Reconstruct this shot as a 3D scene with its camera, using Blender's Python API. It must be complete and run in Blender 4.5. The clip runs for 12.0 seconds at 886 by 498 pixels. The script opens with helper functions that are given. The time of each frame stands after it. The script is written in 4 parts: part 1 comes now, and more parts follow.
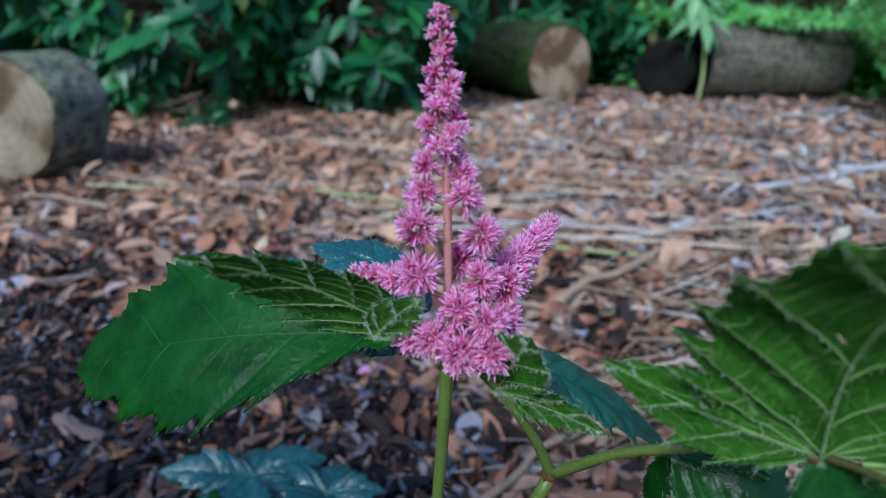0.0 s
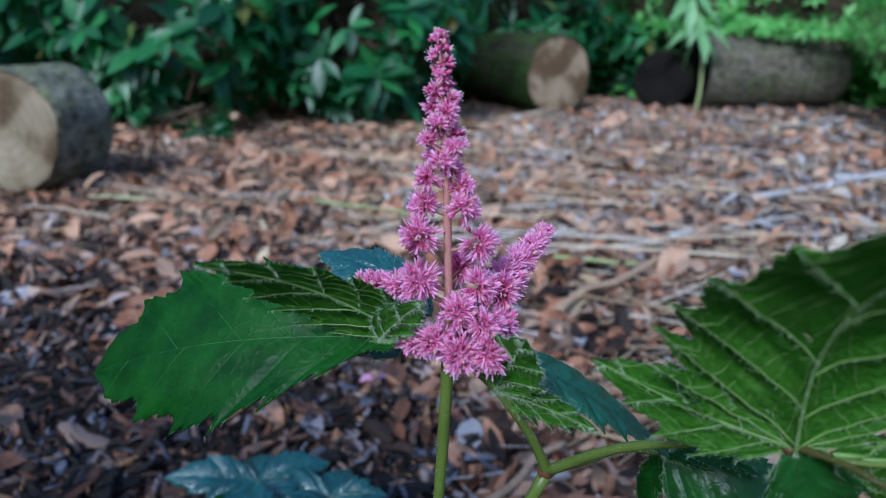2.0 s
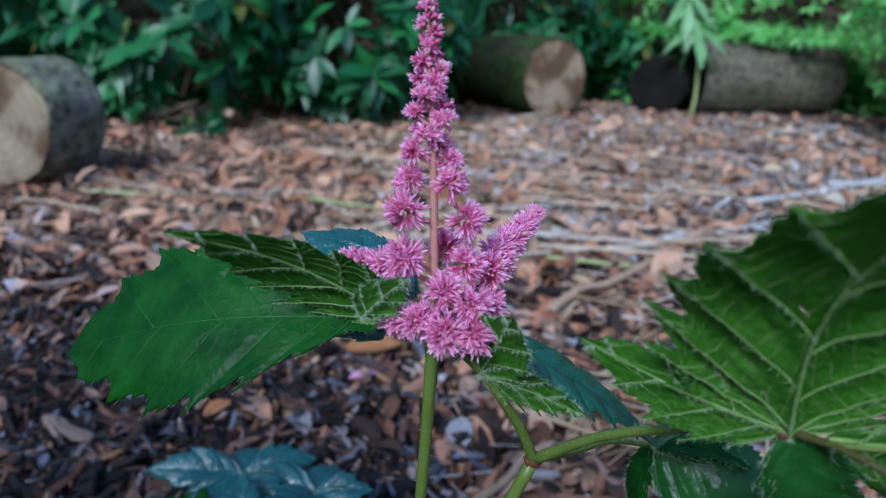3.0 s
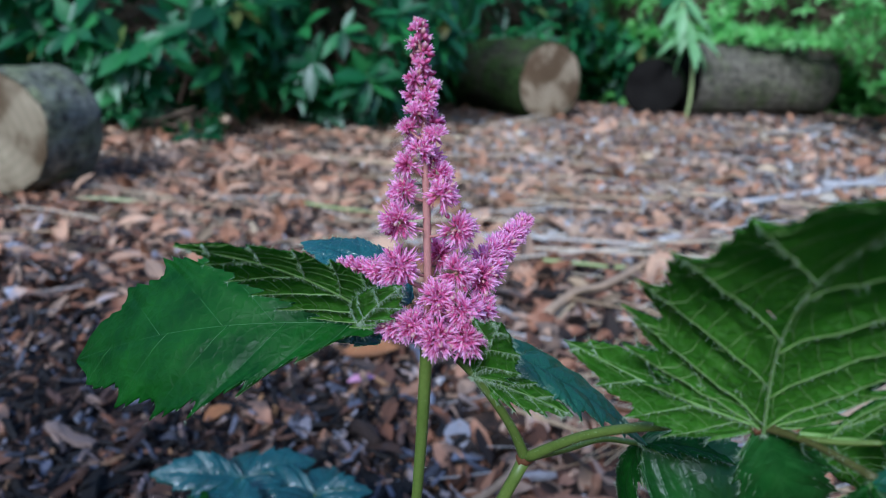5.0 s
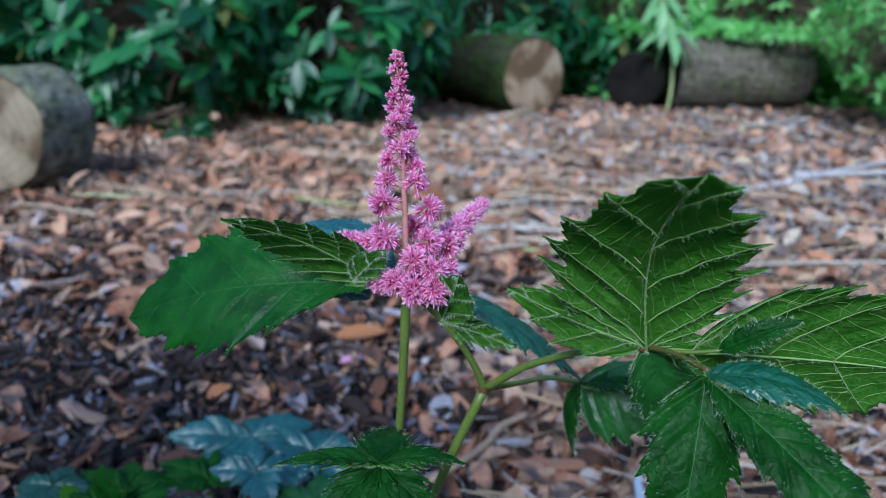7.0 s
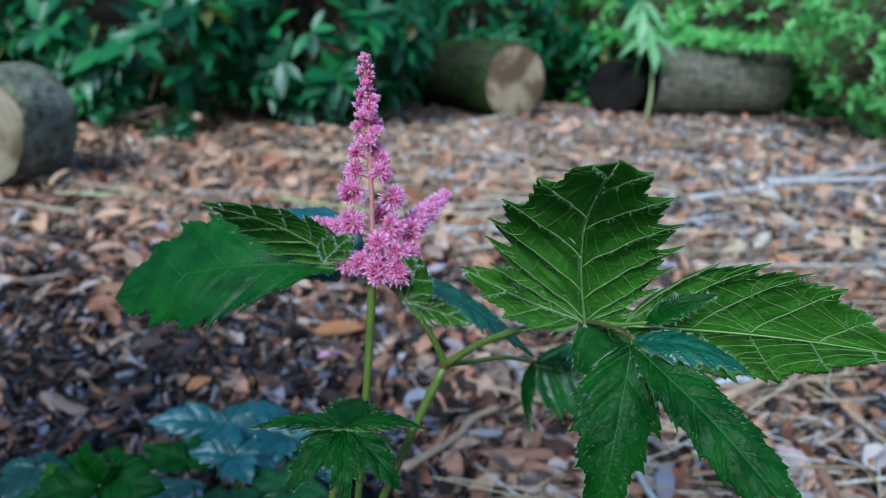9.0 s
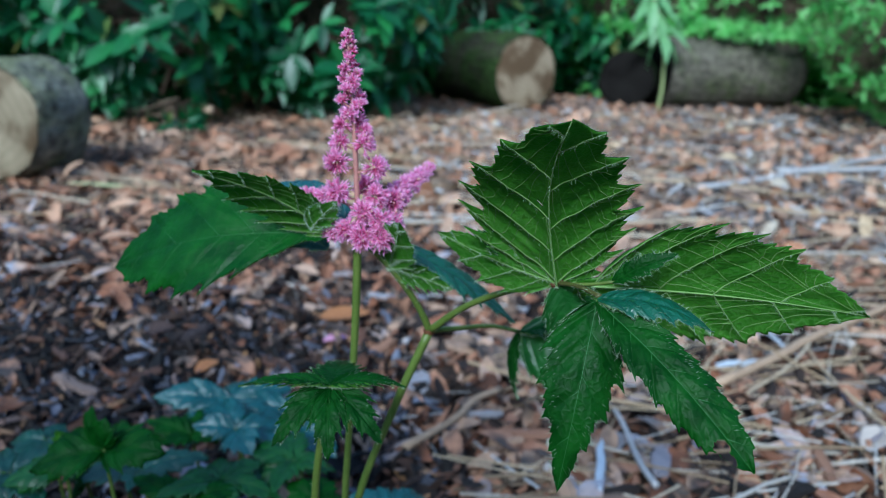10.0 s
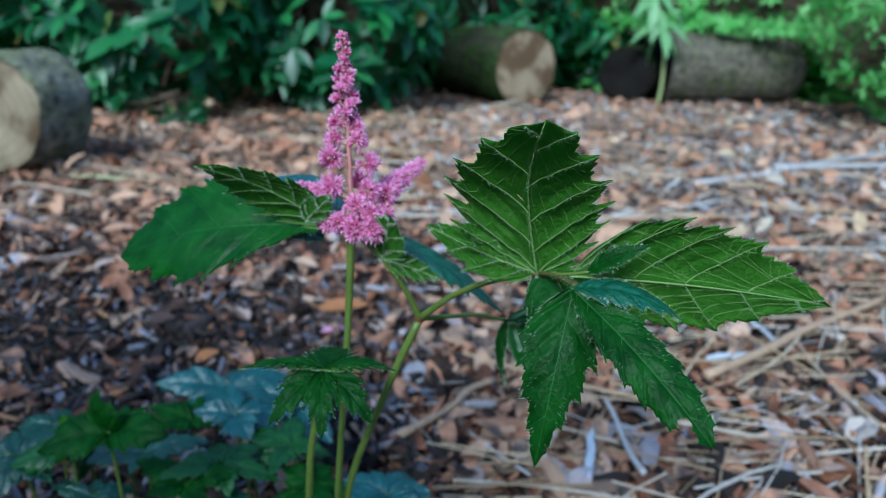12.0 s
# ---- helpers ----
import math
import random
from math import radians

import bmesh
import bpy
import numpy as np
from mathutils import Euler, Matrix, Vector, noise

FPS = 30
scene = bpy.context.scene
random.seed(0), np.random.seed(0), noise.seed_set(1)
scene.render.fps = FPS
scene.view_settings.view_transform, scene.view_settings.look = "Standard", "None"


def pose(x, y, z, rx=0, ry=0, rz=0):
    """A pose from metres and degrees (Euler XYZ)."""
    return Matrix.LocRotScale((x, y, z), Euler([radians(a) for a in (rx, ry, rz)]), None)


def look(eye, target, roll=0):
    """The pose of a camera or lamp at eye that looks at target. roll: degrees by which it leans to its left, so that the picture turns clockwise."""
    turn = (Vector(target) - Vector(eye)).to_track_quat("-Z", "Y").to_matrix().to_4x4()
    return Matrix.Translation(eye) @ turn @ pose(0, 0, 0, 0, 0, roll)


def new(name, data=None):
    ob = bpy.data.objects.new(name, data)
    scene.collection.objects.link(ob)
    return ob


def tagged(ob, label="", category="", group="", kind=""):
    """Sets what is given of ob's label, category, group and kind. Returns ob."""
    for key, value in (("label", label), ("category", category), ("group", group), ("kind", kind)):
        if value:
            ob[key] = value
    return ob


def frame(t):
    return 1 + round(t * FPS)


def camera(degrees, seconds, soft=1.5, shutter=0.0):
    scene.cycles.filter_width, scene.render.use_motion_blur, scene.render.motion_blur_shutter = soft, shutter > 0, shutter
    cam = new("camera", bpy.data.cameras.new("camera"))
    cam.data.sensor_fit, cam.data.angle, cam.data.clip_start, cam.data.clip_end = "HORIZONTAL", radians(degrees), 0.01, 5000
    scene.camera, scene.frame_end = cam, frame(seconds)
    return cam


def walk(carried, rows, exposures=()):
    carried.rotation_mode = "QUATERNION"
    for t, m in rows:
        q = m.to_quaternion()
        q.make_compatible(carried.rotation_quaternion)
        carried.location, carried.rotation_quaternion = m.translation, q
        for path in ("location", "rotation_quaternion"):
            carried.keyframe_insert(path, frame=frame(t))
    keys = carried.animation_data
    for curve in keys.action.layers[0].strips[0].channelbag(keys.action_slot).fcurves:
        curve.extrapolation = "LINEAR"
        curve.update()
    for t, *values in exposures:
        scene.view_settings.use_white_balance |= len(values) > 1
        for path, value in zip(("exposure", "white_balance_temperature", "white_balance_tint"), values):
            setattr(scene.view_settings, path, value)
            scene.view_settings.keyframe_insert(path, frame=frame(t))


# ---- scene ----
cam = camera(64.5, 12.0, 0.5)
PATH = [
    (0, (0.019, 0.0, 0.398), (-0.162, 1.889, -0.232), 1.9),
    (0.5, (0.02, -0.003, 0.402), (-0.152, 1.892, -0.214), 2.0),
    (1, (0.022, -0.008, 0.404), (-0.16, 1.886, -0.213), 1.9),
    (1.5, (0.025, -0.012, 0.402), (-0.154, 1.882, -0.215), 1.8),
    (2, (0.02, -0.011, 0.401), (-0.163, 1.887, -0.202), 1.7),
    (2.5, (0.021, -0.008, 0.397), (-0.159, 1.89, -0.207), 2.1),
    (3, (0.022, -0.007, 0.393), (-0.145, 1.895, -0.202), 2.7),
    (5, (0.024, -0.015, 0.397), (-0.137, 1.89, -0.189), 2.2),
    (5.5, (0.029, -0.03, 0.4), (-0.124, 1.874, -0.192), 2.1),
    (6, (0.028, -0.047, 0.403), (-0.107, 1.856, -0.198), 2.5),
    (6.5, (0.032, -0.064, 0.406), (-0.101, 1.839, -0.196), 2.1),
    (8.5, (0.037, -0.091, 0.411), (-0.064, 1.817, -0.178), 2.3),
    (9, (0.044, -0.1, 0.409), (-0.034, 1.81, -0.178), 2.8),
    (9.5, (0.049, -0.105, 0.406), (-0.017, 1.802, -0.195), 2.6),
    (10, (0.058, -0.114, 0.403), (-0.056, 1.789, -0.202), 2.4),
    (10.5, (0.065, -0.116, 0.405), (-0.04, 1.793, -0.181), 2.2),
    (11, (0.064, -0.12, 0.404), (-0.074, 1.781, -0.202), 2.0),
    (11.5, (0.068, -0.125, 0.406), (-0.044, 1.775, -0.208), 1.9),
    (12, (0.064, -0.129, 0.407), (-0.05, 1.769, -0.214), 2.7),
]
walk(cam, [(t, look(eye, target, roll)) for t, eye, target, roll in PATH], [(0.0, 0.31, 5150, 8), (3.0, 0.34, 5150, 8), (5.5, 0.47, 5150, 8), (6.6, 0.52, 5150, 8), (8.5, 0.56, 5100, 1), (12.0, 0.57, 5100, -2)])

# lens opening and focus of the small camera
cam.data.dof.use_dof = True
cam.data.dof.focus_distance = 0.216
cam.data.dof.aperture_fstop = 12.5
cam.data.dof.aperture_blades = 0

# ---- daylight ----
SUN_EL, SUN_AZ = 36.0, 196.0
world = bpy.data.worlds.new("sky")
scene.world = world
world.use_nodes = True
wt = world.node_tree
wt.nodes.clear()
sky = wt.nodes.new("ShaderNodeTexSky")
sky.sky_type = "NISHITA"
sky.sun_disc = False
sky.sun_elevation, sky.sun_rotation = radians(SUN_EL), radians(SUN_AZ)
back = wt.nodes.new("ShaderNodeBackground")
back.inputs["Strength"].default_value = 0.155
out = wt.nodes.new("ShaderNodeOutputWorld")
wt.links.new(sky.outputs[0], back.inputs[0])
wt.links.new(back.outputs[0], out.inputs[0])
sun = new("sun", bpy.data.lights.new("sun", "SUN"))
sun.data.energy, sun.data.angle, sun.data.color = 2.9, radians(15), (1.0, 0.98, 0.94)
az, el = radians(SUN_AZ), radians(SUN_EL)
sun.matrix_world = look((math.sin(az) * math.cos(el) * 9, math.cos(az) * math.cos(el) * 9, math.sin(el) * 9), (0, 0, 0))


# ---- materials ----
def nodes_of(name):
    m = bpy.data.materials.new(name)
    m.use_nodes = True
    t = m.node_tree
    return m, t, t.nodes["Principled BSDF"]


def node(t, kind, **values):
    n = t.nodes.new(kind)
    for k, v in values.items():
        n.inputs[k.replace("_", " ")].default_value = v
    return n


def ramp(t, fac, stops, smooth=False):
    r = t.nodes.new("ShaderNodeValToRGB")
    r.color_ramp.interpolation = "EASE" if smooth else "LINEAR"
    e = r.color_ramp.elements
    while len(e) < len(stops):
        e.new(0.5)
    for i, (p, c) in enumerate(stops):
        e[i].position, e[i].color = p, (*c, 1)
    t.links.new(fac, r.inputs[0])
    return r.outputs[0]


def mix(t, fac, a, b, blend="MIX"):
    m = t.nodes.new("ShaderNodeMix")
    m.data_type, m.blend_type = "RGBA", blend
    for socket, v in ((m.inputs[0], fac), (m.inputs[6], a), (m.inputs[7], b)):
        if isinstance(v, (int, float)):
            socket.default_value = v
        elif isinstance(v, tuple):
            socket.default_value = (*v, 1)
        else:
            t.links.new(v, socket)
    return m.outputs[2]


def bump(t, p, height, strength, distance):
    b = node(t, "ShaderNodeBump", Strength=strength, Distance=distance)
    t.links.new(height, b.inputs["Height"])
    t.links.new(b.outputs[0], p.inputs["Normal"])


def noise_of(t, scale, detail=4.0, coord="Object", rough=0.55):
    c = t.nodes.new("ShaderNodeTexCoord")
    n = node(t, "ShaderNodeTexNoise", Scale=scale, Detail=detail, Roughness=rough)
    t.links.new(c.outputs[coord], n.inputs["Vector"])
    return n.outputs["Fac"]


def island(t):
    return t.nodes.new("ShaderNodeNewGeometry").outputs["Random Per Island"]


def leaf_material(name, low, high, veins, rough, glow, net=0.0, net_scale=260.0, glow_mix=0.28, sheen=0.4, relief=0.15):
    """A leaf's skin: mottled green, a net of fine veins, light through it."""
    m, t, p = nodes_of(name)
    base = mix(t, ramp(t, noise_of(t, 90.0, 5.0), [(0.34, (0, 0, 0)), (0.66, (1, 1, 1))]), low, high)
    blotch = mix(t, noise_of(t, 420.0, 3.0), (0.72, 0.76, 0.7), (1.12, 1.1, 1.05))
    base = mix(t, 1.0, base, blotch, "MULTIPLY")
    uv = t.nodes.new("ShaderNodeUVMap")
    vor = node(t, "ShaderNodeTexVoronoi", Scale=net_scale)
    vor.feature = "DISTANCE_TO_EDGE"
    stir = node(t, "ShaderNodeTexNoise", Scale=300.0, Detail=3.0)
    t.links.new(uv.outputs[0], stir.inputs["Vector"])
    push = t.nodes.new("ShaderNodeVectorMath")
    push.operation = "MULTIPLY_ADD"
    push.inputs[1].default_value = (0.0035, 0.0035, 0.0)
    t.links.new(stir.outputs["Color"], push.inputs[0])
    t.links.new(uv.outputs[0], push.inputs[2])
    t.links.new(push.outputs[0], vor.inputs["Vector"])
    line = ramp(t, vor.outputs["Distance"], [(0.0, (1, 1, 1)), (0.055, (0, 0, 0))], True)
    if net:
        k = t.nodes.new("ShaderNodeMath")
        k.operation = "MULTIPLY"
        k.inputs[1].default_value = net
        t.links.new(line, k.inputs[0])
        base = mix(t, k.outputs[0], base, veins)
    t.links.new(base, p.inputs["Base Color"])
    gloss = t.nodes.new("ShaderNodeMapRange")
    gloss.inputs["To Min"].default_value, gloss.inputs["To Max"].default_value = rough - 0.14, rough + 0.14
    t.links.new(noise_of(t, 140.0, 4.0), gloss.inputs["Value"])
    t.links.new(gloss.outputs[0], p.inputs["Roughness"])
    p.inputs["Specular IOR Level"].default_value = sheen
    cell = ramp(t, vor.outputs["Distance"], [(0.0, (0, 0, 0)), (0.25, (1, 1, 1))], True)
    bump(t, p, cell, relief, 0.0008)
    tr = node(t, "ShaderNodeBsdfTranslucent", Color=(*glow, 1))
    ms = node(t, "ShaderNodeMixShader", Fac=glow_mix)
    o = t.nodes["Material Output"]
    t.links.new(p.outputs[0], ms.inputs[1])
    t.links.new(tr.outputs[0], ms.inputs[2])
    t.links.new(ms.outputs[0], o.inputs[0])
    return m


def skin_material(name, low, high, rough, scale, relief=0.0, sheen=0.4, detail=5.0):
    m, t, p = nodes_of(name)
    n = noise_of(t, scale, detail)
    c = mix(t, n, low, high)
    c = mix(t, 1.0, c, mix(t, noise_of(t, scale * 7, 3.0), (0.75, 0.75, 0.75), (1.15, 1.15, 1.15)), "MULTIPLY")
    t.links.new(c, p.inputs["Base Color"])
    p.inputs["Roughness"].default_value = rough
    p.inputs["Specular IOR Level"].default_value = sheen
    if relief:
        bump(t, p, noise_of(t, scale * 3, 4.0), 0.6, relief)
    return m


def litter_material(name, stops, rough=0.8, scale=160.0, relief=0.001, own=False, patchy=0.0, drifts=6.0):
    """Dead plant matter: each piece its own tone, with grain."""
    m, t, p = nodes_of(name)
    pick = t.nodes.new("ShaderNodeObjectInfo").outputs["Random"] if own else island(t)
    if not own:
        drift = t.nodes.new("ShaderNodeMapRange")
        drift.inputs["From Min"].default_value, drift.inputs["From Max"].default_value = 0.3, 0.7
        t.links.new(noise_of(t, drifts, 3.0, rough=0.6), drift.inputs["Value"])
        part_ = t.nodes.new("ShaderNodeMix")
        part_.inputs[0].default_value = patchy
        t.links.new(pick, part_.inputs[2])
        t.links.new(drift.outputs[0], part_.inputs[3])
        pick = part_.outputs[0]
    c = ramp(t, pick, stops)
    c = mix(t, 1.0, c, mix(t, noise_of(t, scale, 5.0), (0.55, 0.55, 0.55), (1.3, 1.28, 1.25)), "MULTIPLY")
    t.links.new(c, p.inputs["Base Color"])
    p.inputs["Roughness"].default_value = rough
    p.inputs["Specular IOR Level"].default_value = 0.35
    bump(t, p, noise_of(t, scale * 1.7, 4.0), 0.7, relief)
    return m


LEAF_TOP = leaf_material("leaf top", (0.005, 0.036, 0.003), (0.016, 0.086, 0.008), (0.045, 0.16, 0.03), 0.48, (0.08, 0.36, 0.03), 0.12, 380.0, 0.2, 0.13, 0.24)
LEAF_UNDER = leaf_material("leaf underside", (0.062, 0.215, 0.014), (0.110, 0.315, 0.028), (0.24, 0.46, 0.12), 0.5, (0.28, 0.66, 0.05), 0.5, 430.0, 0.54, 0.3, 0.34)
SMOOTH_TOP = leaf_material("smooth leaf top", (0.006, 0.050, 0.005), (0.018, 0.104, 0.010), (0.04, 0.16, 0.03), 0.44, (0.08, 0.36, 0.03), 0.1, 300.0, 0.2, 0.16, 0.16)
# the next three put reflected sky into the leaf as blue-green base colour
SKY_GREEN = leaf_material("waxy leaf top", (0.006, 0.050, 0.030), (0.013, 0.085, 0.050), (0.035, 0.14, 0.10), 0.34, (0.10, 0.42, 0.10), 0.15, 480.0, 0.2, 1.0, 0.3)
SKY_BLUE = leaf_material("bluish waxy leaf top", (0.010, 0.075, 0.080), (0.024, 0.125, 0.135), (0.04, 0.15, 0.15), 0.30, (0.10, 0.42, 0.10), 0.15, 480.0, 0.2, 1.0, 0.3)
SKY_TEAL = leaf_material("teal leaf top", (0.010, 0.078, 0.040), (0.020, 0.125, 0.066), (0.035, 0.14, 0.08), 0.36, (0.10, 0.42, 0.10), 0.15, 480.0, 0.2, 0.9, 0.25)
YOUNG_TOP = leaf_material("young leaf top", (0.012, 0.070, 0.012), (0.028, 0.125, 0.022), (0.07, 0.2, 0.05), 0.38, (0.16, 0.42, 0.04), 0.2, 300.0, 0.28, 0.5)
VEIN = skin_material("leaf vein", (0.15, 0.28, 0.06), (0.26, 0.40, 0.12), 0.5, 300.0)
VEIN_TOP = skin_material("upper leaf vein", (0.022, 0.115, 0.018), (0.045, 0.165, 0.03), 0.5, 300.0)
HAIR = skin_material("leaf hair", (0.34, 0.46, 0.27), (0.52, 0.62, 0.42), 0.4, 50.0)
STEM = skin_material("green stem", (0.08, 0.130, 0.018), (0.16, 0.215, 0.042), 0.42, 120.0, 0.0002)
STEM_RED = skin_material("reddish joint", (0.10, 0.026, 0.014), (0.15, 0.075, 0.03), 0.45, 160.0, 0.0002)
STEM_OLIVE = skin_material("brownish olive stalk", (0.07, 0.06, 0.018), (0.11, 0.12, 0.03), 0.45, 160.0, 0.0002)
RACHIS = skin_material("rose stalk", (0.42, 0.17, 0.16), (0.52, 0.28, 0.22), 0.5, 200.0, 0.0002)


def petal_material(name, deep, pale, glow):
    """Petals run from a deep foot to a pale tip; each differs a little."""
    m, t, p = nodes_of(name)
    uv = t.nodes.new("ShaderNodeUVMap")
    sep = t.nodes.new("ShaderNodeSeparateXYZ")
    t.links.new(uv.outputs[0], sep.inputs[0])
    c = mix(t, sep.outputs[1], deep, pale)
    tone = ramp(t, island(t), [(0.0, (0.85, 0.7, 0.8)), (0.5, (1, 1, 1)), (1.0, (1.08, 1.15, 1.08))])
    c = mix(t, 1.0, c, tone, "MULTIPLY")
    t.links.new(c, p.inputs["Base Color"])
    p.inputs["Roughness"].default_value = 0.5
    tr = node(t, "ShaderNodeBsdfTranslucent", Color=(*glow, 1))
    ms = node(t, "ShaderNodeMixShader", Fac=0.36)
    t.links.new(p.outputs[0], ms.inputs[1])
    t.links.new(tr.outputs[0], ms.inputs[2])
    t.links.new(ms.outputs[0], t.nodes["Material Output"].inputs[0])
    return m


PETAL = petal_material("lilac pink petal", (0.70, 0.006, 0.20), (1.0, 0.64, 0.96), (1.0, 0.22, 0.60))
BUD = petal_material("rose bud", (0.50, 0.018, 0.14), (0.78, 0.22, 0.46), (0.8, 0.15, 0.35))
PALE_BUD = petal_material("cream-tinged bud", (0.62, 0.16, 0.26), (0.84, 0.58, 0.52), (0.8, 0.4, 0.4))
ANTHER = skin_material("pale anther", (0.68, 0.5, 0.45), (0.8, 0.68, 0.6), 0.6, 400.0)

BROWNS = [(0.0, (0.010, 0.008, 0.008)), (0.31, (0.03, 0.020, 0.016)), (0.41, (0.22, 0.090, 0.048)), (0.53, (0.38, 0.20, 0.125)),
          (0.62, (0.06, 0.05, 0.048)), (0.74, (0.48, 0.31, 0.21)), (0.88, (0.27, 0.285, 0.36)), (1.0, (0.58, 0.50, 0.44))]
# near-black tones that paint the shade of the near bed into its mulch
SHADE_TONES = [(0.0, (0.006, 0.005, 0.006)), (0.46, (0.014, 0.011, 0.010)), (0.57, (0.06, 0.032, 0.022)), (0.64, (0.15, 0.068, 0.04)), (0.74, (0.03, 0.03, 0.036)), (0.86, (0.15, 0.155, 0.21)), (0.93, (0.30, 0.16, 0.07)), (1.0, (0.28, 0.29, 0.36))]
MULCH_SHADE = litter_material("dark wet mulch", SHADE_TONES, 0.75)
MULCH_SHADE_OWN = litter_material("dark wet mulch piece", SHADE_TONES, 0.75, 160.0, 0.001, True)
MULCH = litter_material("bark mulch", BROWNS, 0.75, patchy=0.45, drifts=9.0)
RUST = [(0.0, (0.05, 0.03, 0.022)), (0.16, (0.18, 0.085, 0.05)), (0.36, (0.38, 0.18, 0.10)), (0.56, (0.52, 0.33, 0.22)),
        (0.72, (0.20, 0.14, 0.11)), (0.88, (0.58, 0.42, 0.30)), (1.0, (0.68, 0.60, 0.50))]
MULCH_RUST = litter_material("rust-brown mulch", RUST, 0.75, patchy=0.6, drifts=4.0)
PATHWAY = [(0.0, (0.026, 0.021, 0.019)), (0.2, (0.087, 0.063, 0.054)), (0.36, (0.226, 0.139, 0.104)), (0.5, (0.348, 0.27, 0.226)), (0.62, (0.122, 0.113, 0.122)), (0.8, (0.348, 0.348, 0.383)), (1.0, (0.539, 0.505, 0.47))]
MULCH_PATH = litter_material("greyed path mulch", PATHWAY, 0.7, patchy=0.6, drifts=3.5)
MULCH_OWN = litter_material("bark mulch piece", BROWNS, 0.7, 160.0, 0.001, True)
STRAW = litter_material("dry straw", [(0.0, (0.16, 0.11, 0.07)), (0.4, (0.42, 0.30, 0.18)), (0.75, (0.55, 0.44, 0.30)), (1.0, (0.5, 0.48, 0.46))], 0.6, 220.0, 0.0005)
GREY_WOOD = litter_material("weathered twig", [(0.0, (0.25, 0.22, 0.2)), (0.5, (0.42, 0.4, 0.4)), (1.0, (0.55, 0.54, 0.55))], 0.6, 140.0, 0.0008)
TAN_WOOD = litter_material("peeled stick", [(0.0, (0.34, 0.22, 0.14)), (1.0, (0.46, 0.33, 0.22))], 0.6, 120.0, 0.0008)
ORANGE = skin_material("orange dead leaf", (0.26, 0.095, 0.035), (0.42, 0.19, 0.07), 0.6, 60.0, 0.001)
PALE_LEAF = skin_material("pale yellow-green leaf", (0.36, 0.36, 0.16), (0.5, 0.48, 0.26), 0.55, 30.0, 0.001)
PALE_BLADE = skin_material("yellow-green grass blade", (0.26, 0.32, 0.11), (0.36, 0.40, 0.18), 0.55, 30.0, 0.0005)
SHARD = skin_material("pale blue-grey chip", (0.42, 0.46, 0.52), (0.62, 0.66, 0.72), 0.35, 60.0, 0.0006)
FALLEN = skin_material("fallen pink petals", (0.5, 0.2, 0.34), (0.62, 0.34, 0.46), 0.6, 80.0)


def soil_material():
    m, t, p = nodes_of("leaf mould soil")
    a = mix(t, noise_of(t, 7.0, 6.0), (0.014, 0.009, 0.007), (0.06, 0.034, 0.022))
    b = ramp(t, noise_of(t, 60.0, 6.0, rough=0.7), [(0.3, (0.3, 0.28, 0.27)), (0.5, (1, 1, 1)), (0.62, (1.9, 1.7, 1.5)), (0.72, (3.2, 3.0, 2.8))])
    t.links.new(mix(t, 1.0, a, b, "MULTIPLY"), p.inputs["Base Color"])
    p.inputs["Roughness"].default_value = 0.9
    bump(t, p, noise_of(t, 45.0, 6.0), 0.9, 0.012)
    return m


def bark_material(name, low, high, moss, moss_share):
    m, t, p = nodes_of(name)
    c = t.nodes.new("ShaderNodeTexCoord")
    mp = node(t, "ShaderNodeMapping", Scale=(30.0, 30.0, 5.0))
    t.links.new(c.outputs["Object"], mp.inputs[0])
    n = node(t, "ShaderNodeTexNoise", Scale=1.0, Detail=7.0, Roughness=0.65)
    t.links.new(mp.outputs[0], n.inputs["Vector"])
    col = mix(t, n.outputs["Fac"], low, high)
    patch = ramp(t, noise_of(t, 9.0, 5.0), [(1 - moss_share - 0.12, (0, 0, 0)), (1 - moss_share + 0.12, (1, 1, 1))], True)
    col = mix(t, patch, col, moss)
    t.links.new(col, p.inputs["Base Color"])
    crust = ramp(t, noise_of(t, 38.0, 5.0, rough=0.7), [(0.36, (0.3, 0.3, 0.3)), (0.5, (0.9, 0.9, 0.9)), (0.66, (1.5, 1.5, 1.45))])
    t.links.new(mix(t, 1.0, col, crust, "MULTIPLY"), p.inputs["Base Color"])
    p.inputs["Roughness"].default_value = 0.9
    p.inputs["Specular IOR Level"].default_value = 0.1
    bump(t, p, n.outputs["Fac"], 0.9, 0.02)
    return m


def sawn_material(name, low, high, rot=0.34):
    """A sawn log end: rings round the pith, cracks and stains."""
    m, t, p = nodes_of(name)
    c = t.nodes.new("ShaderNodeTexCoord")
    w = node(t, "ShaderNodeTexWave", Scale=14.0, Distortion=3.0, Detail=3.0)
    w.wave_type, w.rings_direction = "RINGS", "Z"
    t.links.new(c.outputs["Object"], w.inputs["Vector"])
    col = mix(t, w.outputs["Fac"], low, high)
    stain = ramp(t, noise_of(t, 5.5, 4.0), [(rot, (0.3, 0.24, 0.19)), (rot + 0.16, (0.82, 0.79, 0.74)), (rot + 0.3, (1.1, 1.1, 1.05))], True)
    t.links.new(mix(t, 1.0, col, stain, "MULTIPLY"), p.inputs["Base Color"])
    p.inputs["Roughness"].default_value = 0.8
    p.inputs["Specular IOR Level"].default_value = 0.12
    bump(t, p, w.outputs["Fac"], 0.15, 0.002)
    return m


